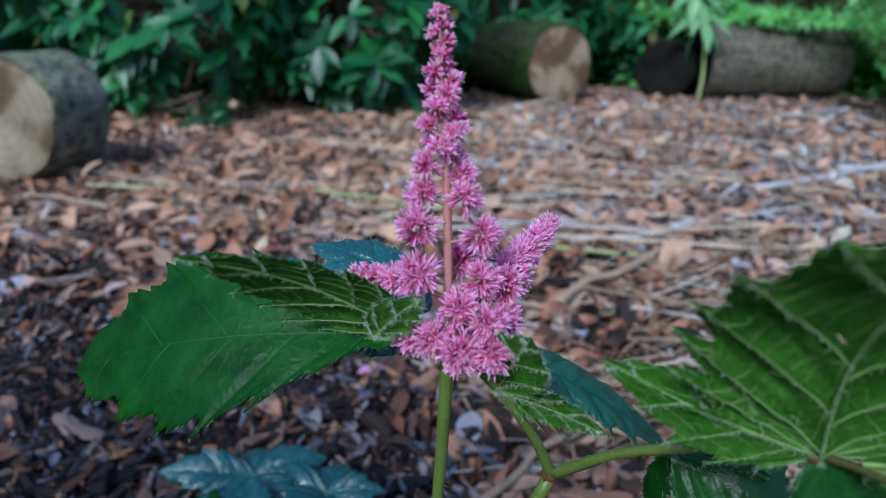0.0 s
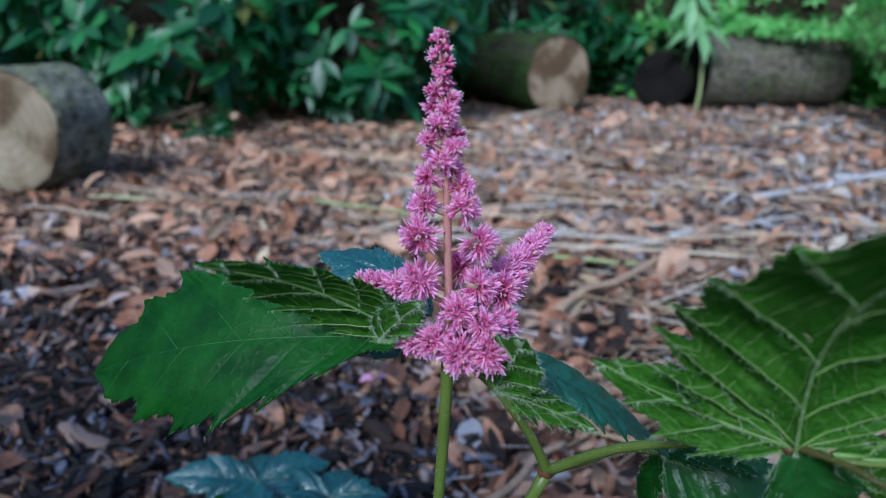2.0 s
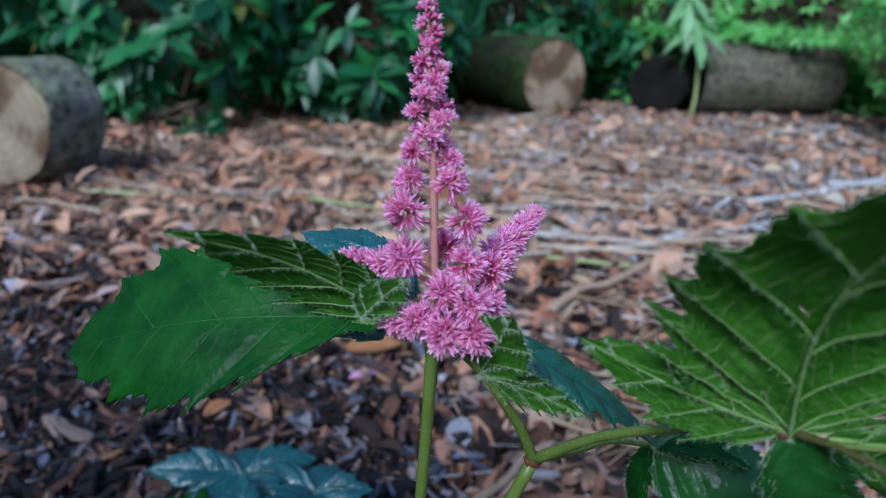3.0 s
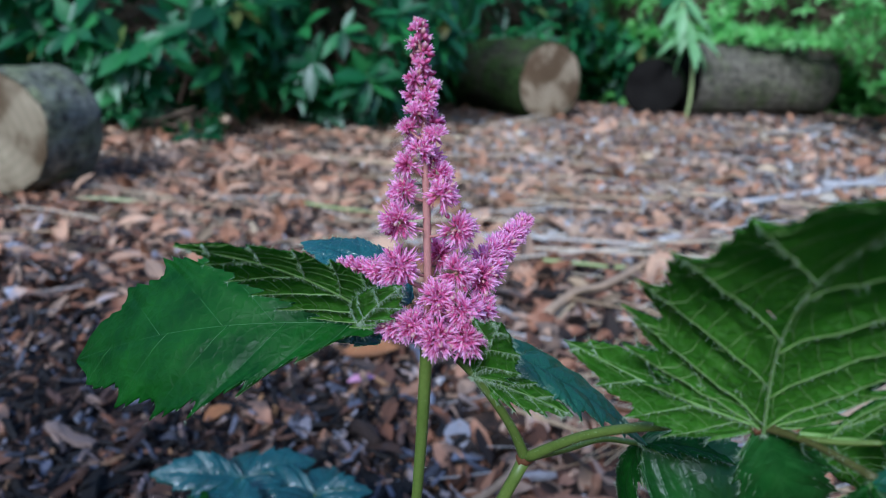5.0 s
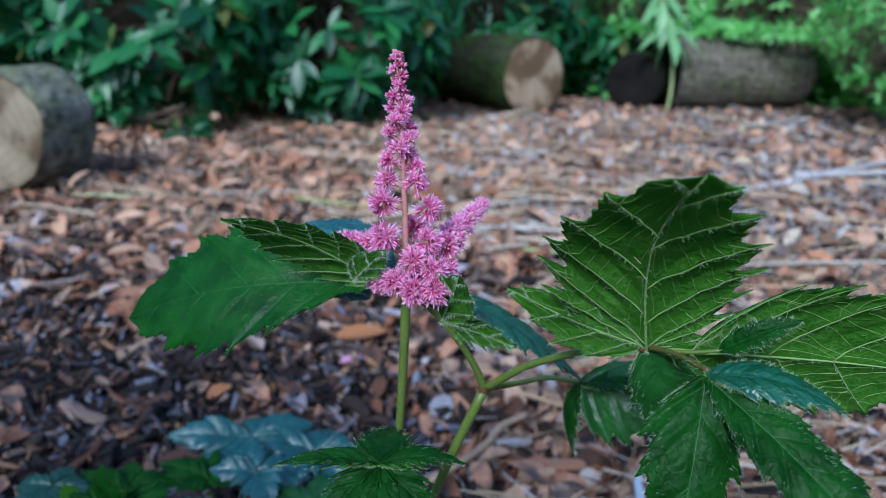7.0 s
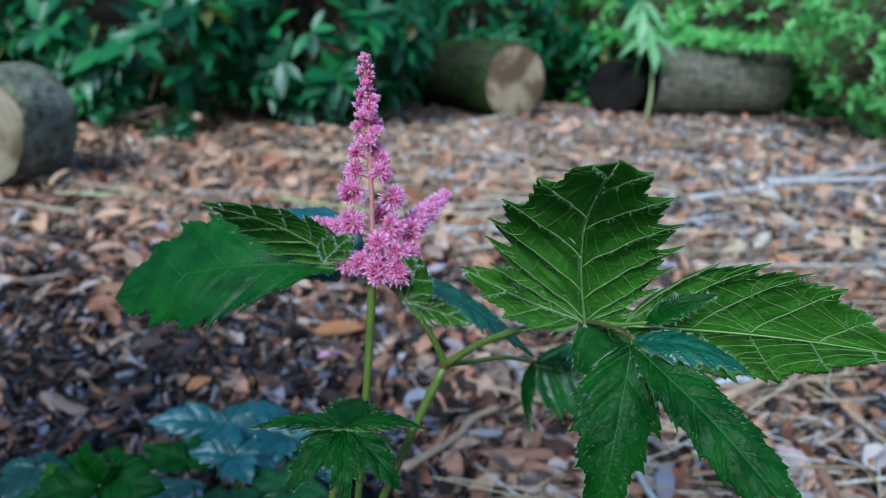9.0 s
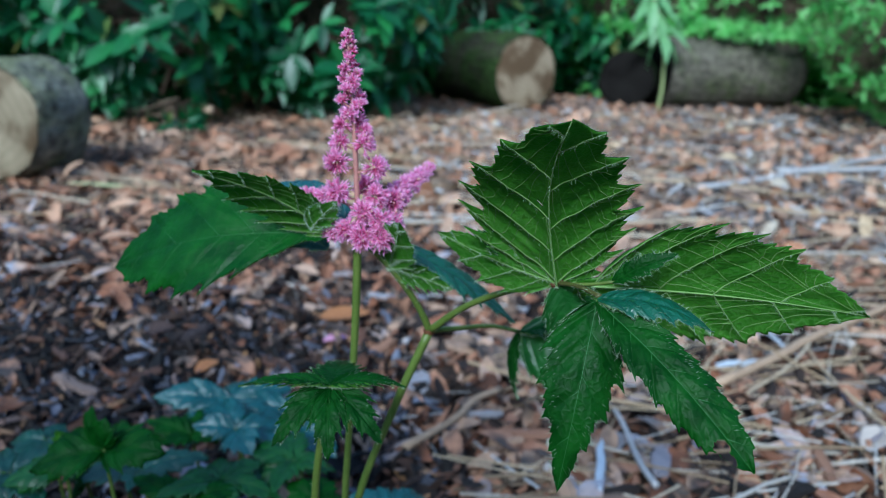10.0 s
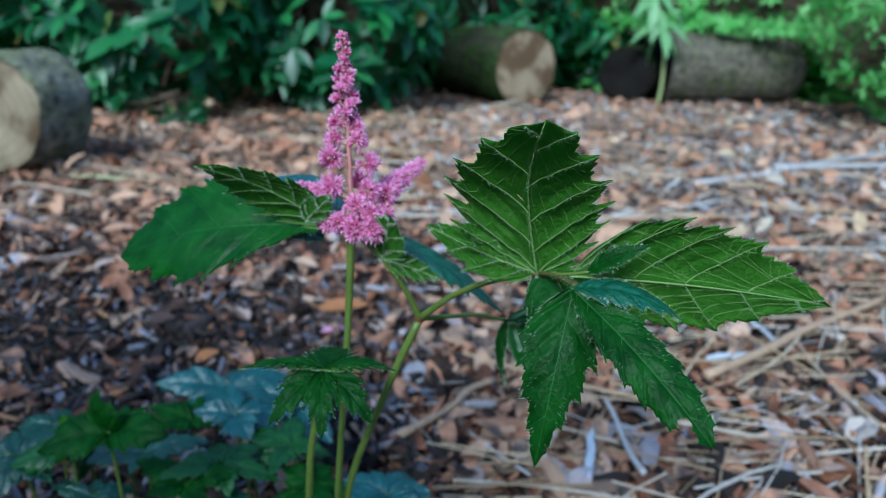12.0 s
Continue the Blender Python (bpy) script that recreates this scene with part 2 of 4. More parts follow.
def bush_material(name, stops, rough, glow, glow_mix, sheen=0.5):
    m, t, p = nodes_of(name)
    c = ramp(t, island(t), stops)
    c = mix(t, 1.0, c, mix(t, noise_of(t, 35.0, 3.0), (0.75, 0.78, 0.75), (1.2, 1.2, 1.15)), "MULTIPLY")
    t.links.new(c, p.inputs["Base Color"])
    p.inputs["Roughness"].default_value = rough
    p.inputs["Specular IOR Level"].default_value = sheen
    tr = node(t, "ShaderNodeBsdfTranslucent", Color=(*glow, 1))
    ms = node(t, "ShaderNodeMixShader", Fac=glow_mix)
    t.links.new(p.outputs[0], ms.inputs[1])
    t.links.new(tr.outputs[0], ms.inputs[2])
    t.links.new(ms.outputs[0], t.nodes["Material Output"].inputs[0])
    return m


SOIL = soil_material()
BARK_GREY = bark_material("grey bark", (0.07, 0.07, 0.055), (0.36, 0.35, 0.29), (0.17, 0.18, 0.10), 0.5)
BARK_MOSS = bark_material("mossy bark", (0.018, 0.017, 0.012), (0.075, 0.068, 0.045), (0.035, 0.06, 0.016), 0.55)
BARK_DARK = bark_material("weathered trunk", (0.05, 0.045, 0.034), (0.20, 0.175, 0.135), (0.08, 0.095, 0.04), 0.4)
SAWN = sawn_material("sawn log end", (0.265, 0.225, 0.155), (0.305, 0.255, 0.18), 0.40)
SAWN_OLD = sawn_material("old stained log end", (0.36, 0.28, 0.19), (0.42, 0.34, 0.24), 0.44)
BLACK_END = sawn_material("dark rotten log end", (0.004, 0.0035, 0.003), (0.012, 0.010, 0.009))
LAUREL = bush_material("glossy evergreen leaves", [(0.0, (0.008, 0.05, 0.019)), (0.6, (0.017, 0.105, 0.034)), (0.93, (0.04, 0.19, 0.048)), (1.0, (0.14, 0.12, 0.03))], 0.42, (0.08, 0.36, 0.05), 0.22)
BRIGHT = bush_material("light green leaves", [(0.0, (0.075, 0.26, 0.05)), (0.5, (0.145, 0.41, 0.095)), (1.0, (0.26, 0.52, 0.17))], 0.5, (0.3, 0.7, 0.12), 0.45)
SPRIG = bush_material("pale green sprig leaves", [(0.0, (0.14, 0.33, 0.14)), (1.0, (0.26, 0.46, 0.2))], 0.45, (0.3, 0.55, 0.15), 0.35)
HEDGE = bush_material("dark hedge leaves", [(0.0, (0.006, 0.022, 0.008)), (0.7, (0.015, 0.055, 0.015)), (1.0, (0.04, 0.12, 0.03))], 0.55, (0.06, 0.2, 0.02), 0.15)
TWIG = skin_material("brown twig", (0.06, 0.04, 0.025), (0.16, 0.11, 0.07), 0.8, 60.0, 0.001)


# ---- mesh tools ----
V = Vector


def made(name, verts, faces, mats, parent=None, uvs=None, which=None, smooth=True, at=None):
    """One mesh object from corner and face lists."""
    me = bpy.data.meshes.new(name)
    me.from_pydata([tuple(v) for v in verts], [], faces)
    for m in mats if isinstance(mats, (list, tuple)) else [mats]:
        me.materials.append(m)
    if which is not None:
        me.polygons.foreach_set("material_index", np.asarray(which, dtype=np.int32))
    me.polygons.foreach_set("use_smooth", np.full(len(faces), smooth, dtype=bool))
    if uvs is not None:
        layer = me.uv_layers.new(name="UVMap")
        loops = np.empty(len(me.loops), dtype=np.int32)
        me.loops.foreach_get("vertex_index", loops)
        layer.data.foreach_set("uv", np.asarray(uvs, dtype=np.float32)[loops].ravel())
    me.update()
    ob = new(name, me)
    if at is not None:
        ob.matrix_basis = at
    if parent is not None:
        ob.parent = parent
    return ob


def holder(name, place=(0, 0, 0)):
    """An empty at a thing's foot, for its parts."""
    ob = new(name)
    ob.empty_display_size = 0.02
    ob.location = place
    bpy.context.view_layer.update()
    return ob


def along(points, n):
    """n places on a smooth curve through the points."""
    p = [V(q) for q in points]
    p = [p[0] * 2 - p[1], *p, p[-1] * 2 - p[-2]]
    res, spans = [], len(p) - 3
    for k in range(n):
        f = k / (n - 1) * spans
        i = min(int(f), spans - 1)
        t = f - i
        a, b, c, d = p[i:i + 4]
        res.append(0.5 * (2 * b + (c - a) * t + (2 * a - 5 * b + 4 * c - d) * t * t + (3 * b - a - 3 * c + d) * t ** 3))
    return res


def tube_data(points, radii, n=12, sides=7, wobble=0.0):
    """Corners and faces of a tapering round stalk."""
    path = along(points, n) if len(points) < n else [V(q) for q in points]
    n = len(path)
    rs = np.interp(np.linspace(0, 1, n), np.linspace(0, 1, len(radii)), radii)
    verts, faces = [], []
    side = None
    for i, q in enumerate(path):
        d = (path[min(i + 1, n - 1)] - path[max(i - 1, 0)]).normalized()
        if side is None:
            side = d.orthogonal().normalized()
        side = (side - d * side.dot(d)).normalized()
        up = d.cross(side)
        for k in range(sides):
            a = 2 * math.pi * k / sides
            r = rs[i] * (1 + wobble * random.uniform(-1, 1))
            verts.append(q + (side * math.cos(a) + up * math.sin(a)) * r)
    for i in range(n - 1):
        for k in range(sides):
            a, b = i * sides + k, i * sides + (k + 1) % sides
            faces.append((a, b, b + sides, a + sides))
    faces.append(tuple(range(sides))[::-1])
    faces.append(tuple(range((n - 1) * sides, n * sides)))
    return verts, faces


def tube(name, points, radii, mat, parent=None, n=12, sides=8, wobble=0.03):
    v, f = tube_data(points, radii, n, sides, wobble)
    return made(name, v, f, mat, parent)


def join(lists):
    verts, faces = [], []
    for v, f in lists:
        o = len(verts)
        verts += list(v)
        faces += [tuple(i + o for i in q) for q in f]
    return verts, faces


def hairs_data(spots, rng, length=0.0013, r=0.00005):
    """Fine bristles: (place, direction) pairs become thin spikes."""
    verts, faces = [], []
    for q, d in spots:
        d = V(d).normalized()
        s = d.orthogonal().normalized() * r
        u = d.cross(s)
        o = len(verts)
        verts += [q + s, q - s * 0.5 + u * 0.87, q - s * 0.5 - u * 0.87, q + d * length * rng.uniform(0.6, 1.3)]
        faces += [(o, o + 1, o + 3), (o + 1, o + 2, o + 3), (o + 2, o, o + 3)]
    return verts, faces


# ---- the setting ----
def rise(x, y):
    """Height of the ground's soft humps."""
    return 0.012 * noise.noise(V((x * 1.3, y * 1.3, 0.0))) + 0.006 * noise.noise(V((x * 6, y * 6, 3.0)))


def build_ground():
    xs = np.concatenate([[-400, -90, -30, -12, -6], np.linspace(-3.6, 3.6, 73), [6, 12, 30, 90, 400]])
    ys = np.concatenate([[-400, -90, -30, -10, -4, -2], np.linspace(-1, 6, 71), [8, 12, 30, 90, 400]])
    verts = [(x, y, rise(x, y) - 0.012 if abs(x) < 7 and abs(y) < 9 else -0.02) for y in ys for x in xs]
    w = len(xs)
    faces = [(j * w + i, j * w + i + 1, (j + 1) * w + i + 1, (j + 1) * w + i) for j in range(len(ys) - 1) for i in range(w - 1)]
    g = made("ground", verts, faces, SOIL)
    return tagged(g, "brown woodland soil covered with bark mulch", "ground", kind="structure")


ground = build_ground()


def chip_shape(rng, kind):
    """A bark chip, a curled dead leaf or a straw, about 1 long, lying flat."""
    if kind == "chip":
        w, h, b = rng.uniform(0.12, 0.36), rng.uniform(0.06, 0.16), rng.uniform(-0.15, 0.2)
        rows = []
        for x, k in ((-0.5, 0.55), (-0.22, 0.95), (0.12, 1.0), (0.36, 0.85), (0.52, 0.4)):
            k *= rng.uniform(0.75, 1.15)
            off = rng.uniform(-0.06, 0.06)
            for y, z in ((-0.5, 0.0), (0.5, 0.0), (0.42, 1.0), (0.0, 1.25), (-0.42, 0.9)):
                rows.append((x + rng.uniform(-0.05, 0.05), off + y * w * k, z * h * rng.uniform(0.7, 1.3) + b * (0.25 - x * x)))
        f = [(0, 4, 3, 2, 1), (20, 21, 22, 23, 24)]
        for i in range(4):
            for j in range(5):
                a, c = i * 5 + j, i * 5 + (j + 1) % 5
                f.append((a, c, c + 5, a + 5))
        return np.array(rows, float), f
    if kind == "leaf":
        w, c, b = rng.uniform(0.35, 0.6), rng.uniform(0.1, 0.5), rng.uniform(-0.1, 0.3)
        rows = [(-0.5, 0.05), (-0.25, 0.8), (0.0, 1.0), (0.25, 0.75), (0.5, 0.05)]
        v = np.array([(x, s * w * k * 0.5 * rng.uniform(0.85, 1.15), 0.04 + c * w * k * abs(s) * 0.5 + b * (0.25 - x * x)) for x, k in rows for s in (-1, 0, 1)], float)
        f = []
        for i in range(4):
            for j in range(2):
                a = i * 3 + j
                f.append((a, a + 1, a + 4, a + 3))
        return v, f
    w, b = rng.uniform(0.004, 0.009), rng.uniform(-0.22, 0.22)
    v = np.array([(x, b * (0.25 - x * x) + s * w, 0.01 + z * w * 1.3) for x in (-0.5, -0.15, 0.2, 0.5) for s, z in ((-1, 0), (1, 0), (0.7, 1), (-0.7, 1))], float)
    f = [(0, 3, 2, 1), (12, 13, 14, 15)]
    for i in range(3):
        for j in range(4):
            a, c = i * 4 + j, i * 4 + (j + 1) % 4
            f.append((a, c, c + 4, a + 4))
    return v, f


def scatter(name, kind, count, place, size, mat, label, seed, lift=0.01, tilt=0.55, turn=None):
    """Many pieces of litter as one mesh."""
    rng = random.Random(seed)
    shapes = [chip_shape(rng, kind) for _ in range(24)]
    verts, faces, o = [], [], 0
    for _ in range(count):
        v, f = rng.choice(shapes)
        x, y = place(rng)
        s = rng.uniform(*size) * (1.25 if rng.random() < 0.12 else 1)
        a = rng.uniform(0, 6.283) if turn is None else turn + rng.gauss(0, 0.45)
        m = np.array(Euler((rng.gauss(0, tilt), rng.gauss(0, tilt), a)).to_matrix()) * s
        verts.append(v @ m.T + (x, y, rise(x, y) - 0.010 + rng.uniform(0, lift)))
        faces += [tuple(i + o for i in q) for q in f]
        o += len(v)
    ob = made(name, np.concatenate(verts), faces, mat, smooth=False)
    return tagged(ob, label, "litter", kind="stuff")


def shade_toned(x, y):
    """The bed round the low plants, where shade is put into the mulch colour."""
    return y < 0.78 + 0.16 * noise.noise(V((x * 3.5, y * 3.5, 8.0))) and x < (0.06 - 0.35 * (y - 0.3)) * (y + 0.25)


def wedge(near, far, left=-0.75, right=0.75, power=1.0):
    """Random places on the ground, denser near by, most of them off the shade-coloured bed."""
    def pick(rng):
        for _ in range(20):
            q = spot(rng)
            if not shade_toned(*q) or rng.random() < 0.2:
                return q
        return q

    def spot(rng):
        y = near + (far - near) * rng.random() ** power
        half = y + 0.35
        return rng.uniform(left * half - 0.1, right * half + 0.1), y
    return pick


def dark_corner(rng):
    """The bed round the low plants that is coloured dark for shade."""
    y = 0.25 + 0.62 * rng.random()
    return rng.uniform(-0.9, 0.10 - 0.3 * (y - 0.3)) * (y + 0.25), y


scatter("dark_mulch", "chip", 5200, dark_corner, (0.008, 0.026), MULCH_SHADE, "bark crumbs toned dark for shade round the low plants", 9, 0.022)
scatter("bark_mulch", "chip", 5200, wedge(0.25, 1.3), (0.010, 0.034), MULCH, "brown and grey bark mulch chips covering the ground", 1, 0.012)
scatter("bark_mulch", "chip", 9500, wedge(1.2, 4.6, -0.75, 0.2), (0.012, 0.034), MULCH_RUST, "rust-brown bark mulch chips before the shrubs", 2, 0.014)
scatter("bark_mulch", "chip", 8500, wedge(1.2, 4.6, 0.0, 0.75), (0.012, 0.036), MULCH_PATH, "brown and grey bark mulch chips along the path", 10, 0.014)
scatter("leaf_litter", "leaf", 2500, wedge(0.3, 1.3), (0.025, 0.055), MULCH, "curled brown dead leaves among the bark mulch", 3, 0.02)
scatter("leaf_litter", "leaf", 380, wedge(1.0, 4.4), (0.045, 0.085), MULCH_RUST, "large curled brown leaves lying on the mulch", 41, 0.03)
scatter("leaf_litter", "leaf", 240, wedge(0.9, 3.8, -0.3, 0.75), (0.035, 0.07), STRAW, "pale bleached leaves lying on the mulch", 42, 0.03)
scatter("leaf_litter", "leaf", 3600, wedge(1.2, 4.6), (0.03, 0.07), MULCH_RUST, "curled brown dead leaves strewn to the shrubs", 4, 0.025)
scatter("dry_straw", "straw", 650, wedge(0.35, 1.4, 0.24, 0.85), (0.06, 0.22), STRAW, "dry tan straw lying loosely over the mulch", 5, 0.03, 0.12, 0.5)
scatter("dry_straw", "straw", 300, wedge(1.2, 3.8, -0.15, 0.75), (0.12, 0.42), STRAW, "dry tan straw and grass stems on the path", 6, 0.03, 0.1, 0.2)
scatter("pale_bark", "chip", 520, wedge(1.2, 3.9, -0.1, 0.75), (0.02, 0.06), GREY_WOOD, "pale grey weathered bark bits on the path", 8, 0.03)
scatter("dry_straw", "straw", 420, wedge(1.1, 3.4, -0.75, 0.1), (0.06, 0.22), STRAW, "thin dry stems strewn before the shrubs", 11, 0.03, 0.12, 0.1)
scatter("small_twigs", "straw", 330, wedge(0.3, 2.6), (0.05, 0.16), GREY_WOOD, "thin grey twigs scattered on the mulch", 7, 0.02, 0.15)


def around(rng):
    """The rest of the bed, beside and behind the flowering plant."""
    while True:
        a, r = rng.uniform(0, 6.283), 6.6 * rng.random() ** 0.75
        x, y = math.cos(a) * r * 1.15, 0.5 + math.sin(a) * r
        if y < 5 and (y < 0.25 or abs(x) > 0.75 * (y + 0.35)):
            return x, y


scatter("bark_mulch", "chip", 16000, around, (0.02, 0.06), MULCH, "brown bark mulch chips spread over the wide bed", 14, 0.012)
scatter("leaf_litter", "leaf", 6500, around, (0.04, 0.09), MULCH_RUST, "curled brown dead leaves over the wide bed", 15, 0.02)


def log(name, face, axis, length, radius, bark, cut, label, bumps=0.05, seed=0):
    """A felled log lying on the ground: bark with humps and a sawn end."""
    rng = random.Random(seed)
    thing = holder(name, (face[0], face[1], 0))
    ax = V((axis[0], axis[1], 0)).normalized()
    turn = ax.to_track_quat("Z", "Y").to_matrix().to_4x4()
    m = Matrix.Translation((0, 0, face[2])) @ turn
    sides, rings = 40, 16
    verts, faces = [], []
    for i in range(rings + 1):
        z = length * i / rings
        for k in range(sides):
            a = 2 * math.pi * k / sides
            r = radius * (1 + bumps * noise.noise(V((math.cos(a) * 1.4, math.sin(a) * 1.4, z * 3 + seed * 7))) + 0.03 * noise.noise(V((math.cos(a) * 9, math.sin(a) * 9, z * 14 + seed))) + 0.012 * rng.uniform(-1, 1))
            r *= (0.965, 1.0)[i > 0] if i < rings - 1 else (0.92, 0.72)[i - rings + 1]
            verts.append((r * math.cos(a), r * math.sin(a), z))
    for i in range(rings):
        for k in range(sides):
            a, b = i * sides + k, i * sides + (k + 1) % sides
            faces.append((a, b, b + sides, a + sides))
    faces.append(tuple(range(rings * sides, (rings + 1) * sides)))
    made("bark", verts, faces, bark, thing, at=m)
    cv = [(0, 0, -0.004)]
    cf = []
    for j, share in enumerate((0.35, 0.7, 0.97)):
        for k in range(sides):
            a = 2 * math.pi * k / sides
            x, y, _ = verts[k]
            cv.append((x * share, y * share, -0.004 + 0.004 * noise.noise(V((x * 12 * share, y * 12 * share, seed))) + (0.006 if j == 2 else 0)))
    for k in range(sides):
        cf.append((0, 1 + (k + 1) % sides, 1 + k))
        for j in (0, 1):
            a, b = 1 + j * sides + k, 1 + j * sides + (k + 1) % sides
            cf.append((a, b, b + sides, a + sides))
    made("sawn_end", cv, cf, cut, thing, at=m)
    return tagged(thing, label, "log")


log("log", (-1.15, 1.50, 0.144), (0.12, 0.99), 0.21, 0.150, BARK_GREY, SAWN, "short grey-barked log with a pale sawn end lying on mulch", 0.08, 1)
log("log", (0.225, 3.62, 0.185), (-0.58, 0.81), 1.0, 0.200, BARK_MOSS, SAWN_OLD, "green mossy log with a pale sawn end beneath the shrubs", 0.06, 2)
log("log", (1.02, 4.30, 0.195), (0.95, 0.30), 0.95, 0.205, BARK_DARK, BLACK_END, "weathered grey-brown trunk lying beneath the light shrubs", 0.05, 3)
log("log", (0.83, 4.16, 0.150), (0.28, 0.96), 0.3, 0.165, BARK_MOSS, BLACK_END, "dark stump of a log beside the trunk", 0.1, 4)


# ---- shrubs behind ----
def blade_data(base, tip, top, width, droop, cup=0.25):
    """A small bent leaf of twelve triangles, for foliage seen from afar."""
    ex = tip - base
    n = ex.length
    ex = ex / n
    nz = (top - ex * top.dot(ex)).normalized()
    wy = ex.cross(nz)
    verts = []
    for a, k in ((0.0, 0.08), (0.3, 0.85), (0.62, 0.9), (1.0, 0.02)):
        for s in (-1, 0, 1):
            verts.append(base + ex * n * a + wy * (s * k * width * 0.5) + nz * (cup * width * 0.5 * k * abs(s) - droop * n * a * a))
    faces = [(i * 3 + j, i * 3 + j + 1, i * 3 + j + 4, i * 3 + j + 3) for i in range(3) for j in range(2)]
    return verts, faces


def shrub(name, foot, spread, height, stems, tufts, leaf, mat, label, seed, ring=7, low=0.08, droop=0.15):
    """Branches from one foot, each ending in tufts of leaves all round the crown."""
    rng = random.Random(seed)
    thing = holder(name, (foot[0], foot[1], 0))
    wood, green = [], []
    for _ in range(stems):
        a = rng.uniform(0, 6.283)
        top = V((math.cos(a) * spread * rng.uniform(0.3, 0.8), math.sin(a) * spread * rng.uniform(0.3, 0.8), height * rng.uniform(0.5, 0.95)))
        mid = top * 0.5 + V((rng.uniform(-0.05, 0.05), rng.uniform(-0.05, 0.05), -0.05 * height))
        wood.append(tube_data([V((rng.uniform(-.05, .05), rng.uniform(-.05, .05), -0.02)), mid, top], [0.012, 0.008, 0.004], 8, 6))
        for _ in range(max(1, tufts // stems)):
            d = V((rng.gauss(0, 1), rng.gauss(0, 1), rng.gauss(0, 0.8))).normalized()
            q = V((d.x * spread, d.y * spread, max(low, height * (0.52 + 0.5 * d.z)))) * 1.0
            q *= V((1, 1, 1)).length / 1.732 * rng.uniform(0.72, 1.04)
            q.z = max(low, q.z)
            out = V((d.x, d.y, 0.35 + 0.5 * d.z)).normalized()
            wood.append(tube_data([mid.lerp(top, rng.random()), q * 0.8, q], [0.005, 0.003, 0.002], 5, 4))
            s = out.orthogonal().normalized()
            u = out.cross(s)
            for k in range(ring + rng.randint(-2, 2)):
                b = 6.283 * k / ring + rng.uniform(-0.3, 0.3)
                way = (s * math.cos(b) + u * math.sin(b)) * rng.uniform(0.7, 1.0) + out * rng.uniform(0.1, 0.75)
                size = leaf * rng.uniform(0.65, 1.15)
                root = q + out * rng.uniform(-0.3, 0.2) * leaf
                tipp = root + way.normalized() * size
                tipp.z = max(tipp.z, 0.01)
                green.append(blade_data(root, tipp, out + V((0, 0, 0.6)), size * rng.uniform(0.32, 0.46), droop))
    each = len(wood) // stems
    for k in range(stems):
        v, f = join(wood[k * each:(k + 1) * each])
        made("branch", v, f, TWIG, thing)
    v, f = join(green)
    tagged(made("foliage", v, f, mat, thing), kind="stuff")
    return tagged(thing, label, "shrub")


EVERGREEN = "dense evergreen shrub with glossy dark green leaves"
shrub("evergreen_shrub", (-2.25, 2.75), 0.62, 1.0, 7, 170, 0.15, LAUREL, EVERGREEN, 11, low=0.05)
shrub("evergreen_shrub", (-1.40, 2.85), 0.60, 0.95, 7, 185, 0.14, LAUREL, EVERGREEN, 12, low=0.05)
shrub("evergreen_shrub", (-0.70, 3.15), 0.55, 0.95, 7, 185, 0.14, LAUREL, EVERGREEN, 13, low=0.05)
shrub("evergreen_shrub", (0.0, 4.55), 0.60, 1.05, 7, 190, 0.13, LAUREL, EVERGREEN, 14, low=0.30)
shrub("evergreen_shrub", (-1.15, 4.1), 0.72, 1.4, 7, 170, 0.15, LAUREL, EVERGREEN, 15)
shrub("evergreen_shrub", (-2.6, 4.0), 0.9, 1.5, 7, 170, 0.15, LAUREL, EVERGREEN, 16)
shrub("evergreen_shrub", (0.65, 5.2), 0.8, 1.2, 7, 110, 0.15, LAUREL, EVERGREEN, 17)
shrub("evergreen_shrub", (-3.4, 3.4), 0.8, 1.4, 7, 150, 0.15, LAUREL, EVERGREEN, 18)
# unseen shrub added behind the camera to shade the near ground
shrub("evergreen_shrub", (-0.72, -1.25), 0.62, 1.28, 7, 330, 0.15, LAUREL, EVERGREEN, 19)
shrub("evergreen_shrub", (-0.88, 3.85), 0.55, 1.15, 7, 190, 0.14, LAUREL, EVERGREEN, 40, low=0.12)
shrub("low_evergreen", (-1.16, 2.45), 0.17, 0.13, 4, 24, 0.06, LAUREL, "low tuft of dark green leaves at the shrub's foot", 20, low=0.03)
LIGHT = "airy shrub with small light green leaves"
shrub("light_shrub", (2.22, 3.42), 0.68, 0.95, 8, 460, 0.065, BRIGHT, LIGHT, 21, 6, 0.06)
shrub("light_shrub", (1.75, 4.85), 0.8, 1.1, 8, 400, 0.075, BRIGHT, LIGHT, 22, 6, 0.44)
shrub("light_shrub", (3.1, 4.4), 0.9, 1.2, 8, 280, 0.075, BRIGHT, LIGHT, 23, 6, 0.1)
shrub("light_shrub", (1.15, 4.75), 0.5, 1.0, 8, 160, 0.08, BRIGHT, LIGHT, 24, 6, 0.46)


shrub("light_shrub", (1.35, 5.9), 0.8, 1.3, 8, 240, 0.11, BRIGHT, LIGHT, 25, 6, 0.1)
shrub("light_shrub", (2.5, 5.6), 0.9, 1.3, 8, 260, 0.11, BRIGHT, LIGHT, 26, 6, 0.1)
shrub("light_shrub", (3.7, 5.4), 0.9, 1.3, 8, 240, 0.11, BRIGHT, LIGHT, 27, 6, 0.1)
shrub("light_shrub", (0.85, 5.3), 0.55, 1.2, 8, 240, 0.10, BRIGHT, LIGHT, 34, 6, 0.4)
shrub("light_shrub", (1.95, 5.2), 0.7, 1.25, 8, 320, 0.10, BRIGHT, LIGHT, 35, 6, 0.15)
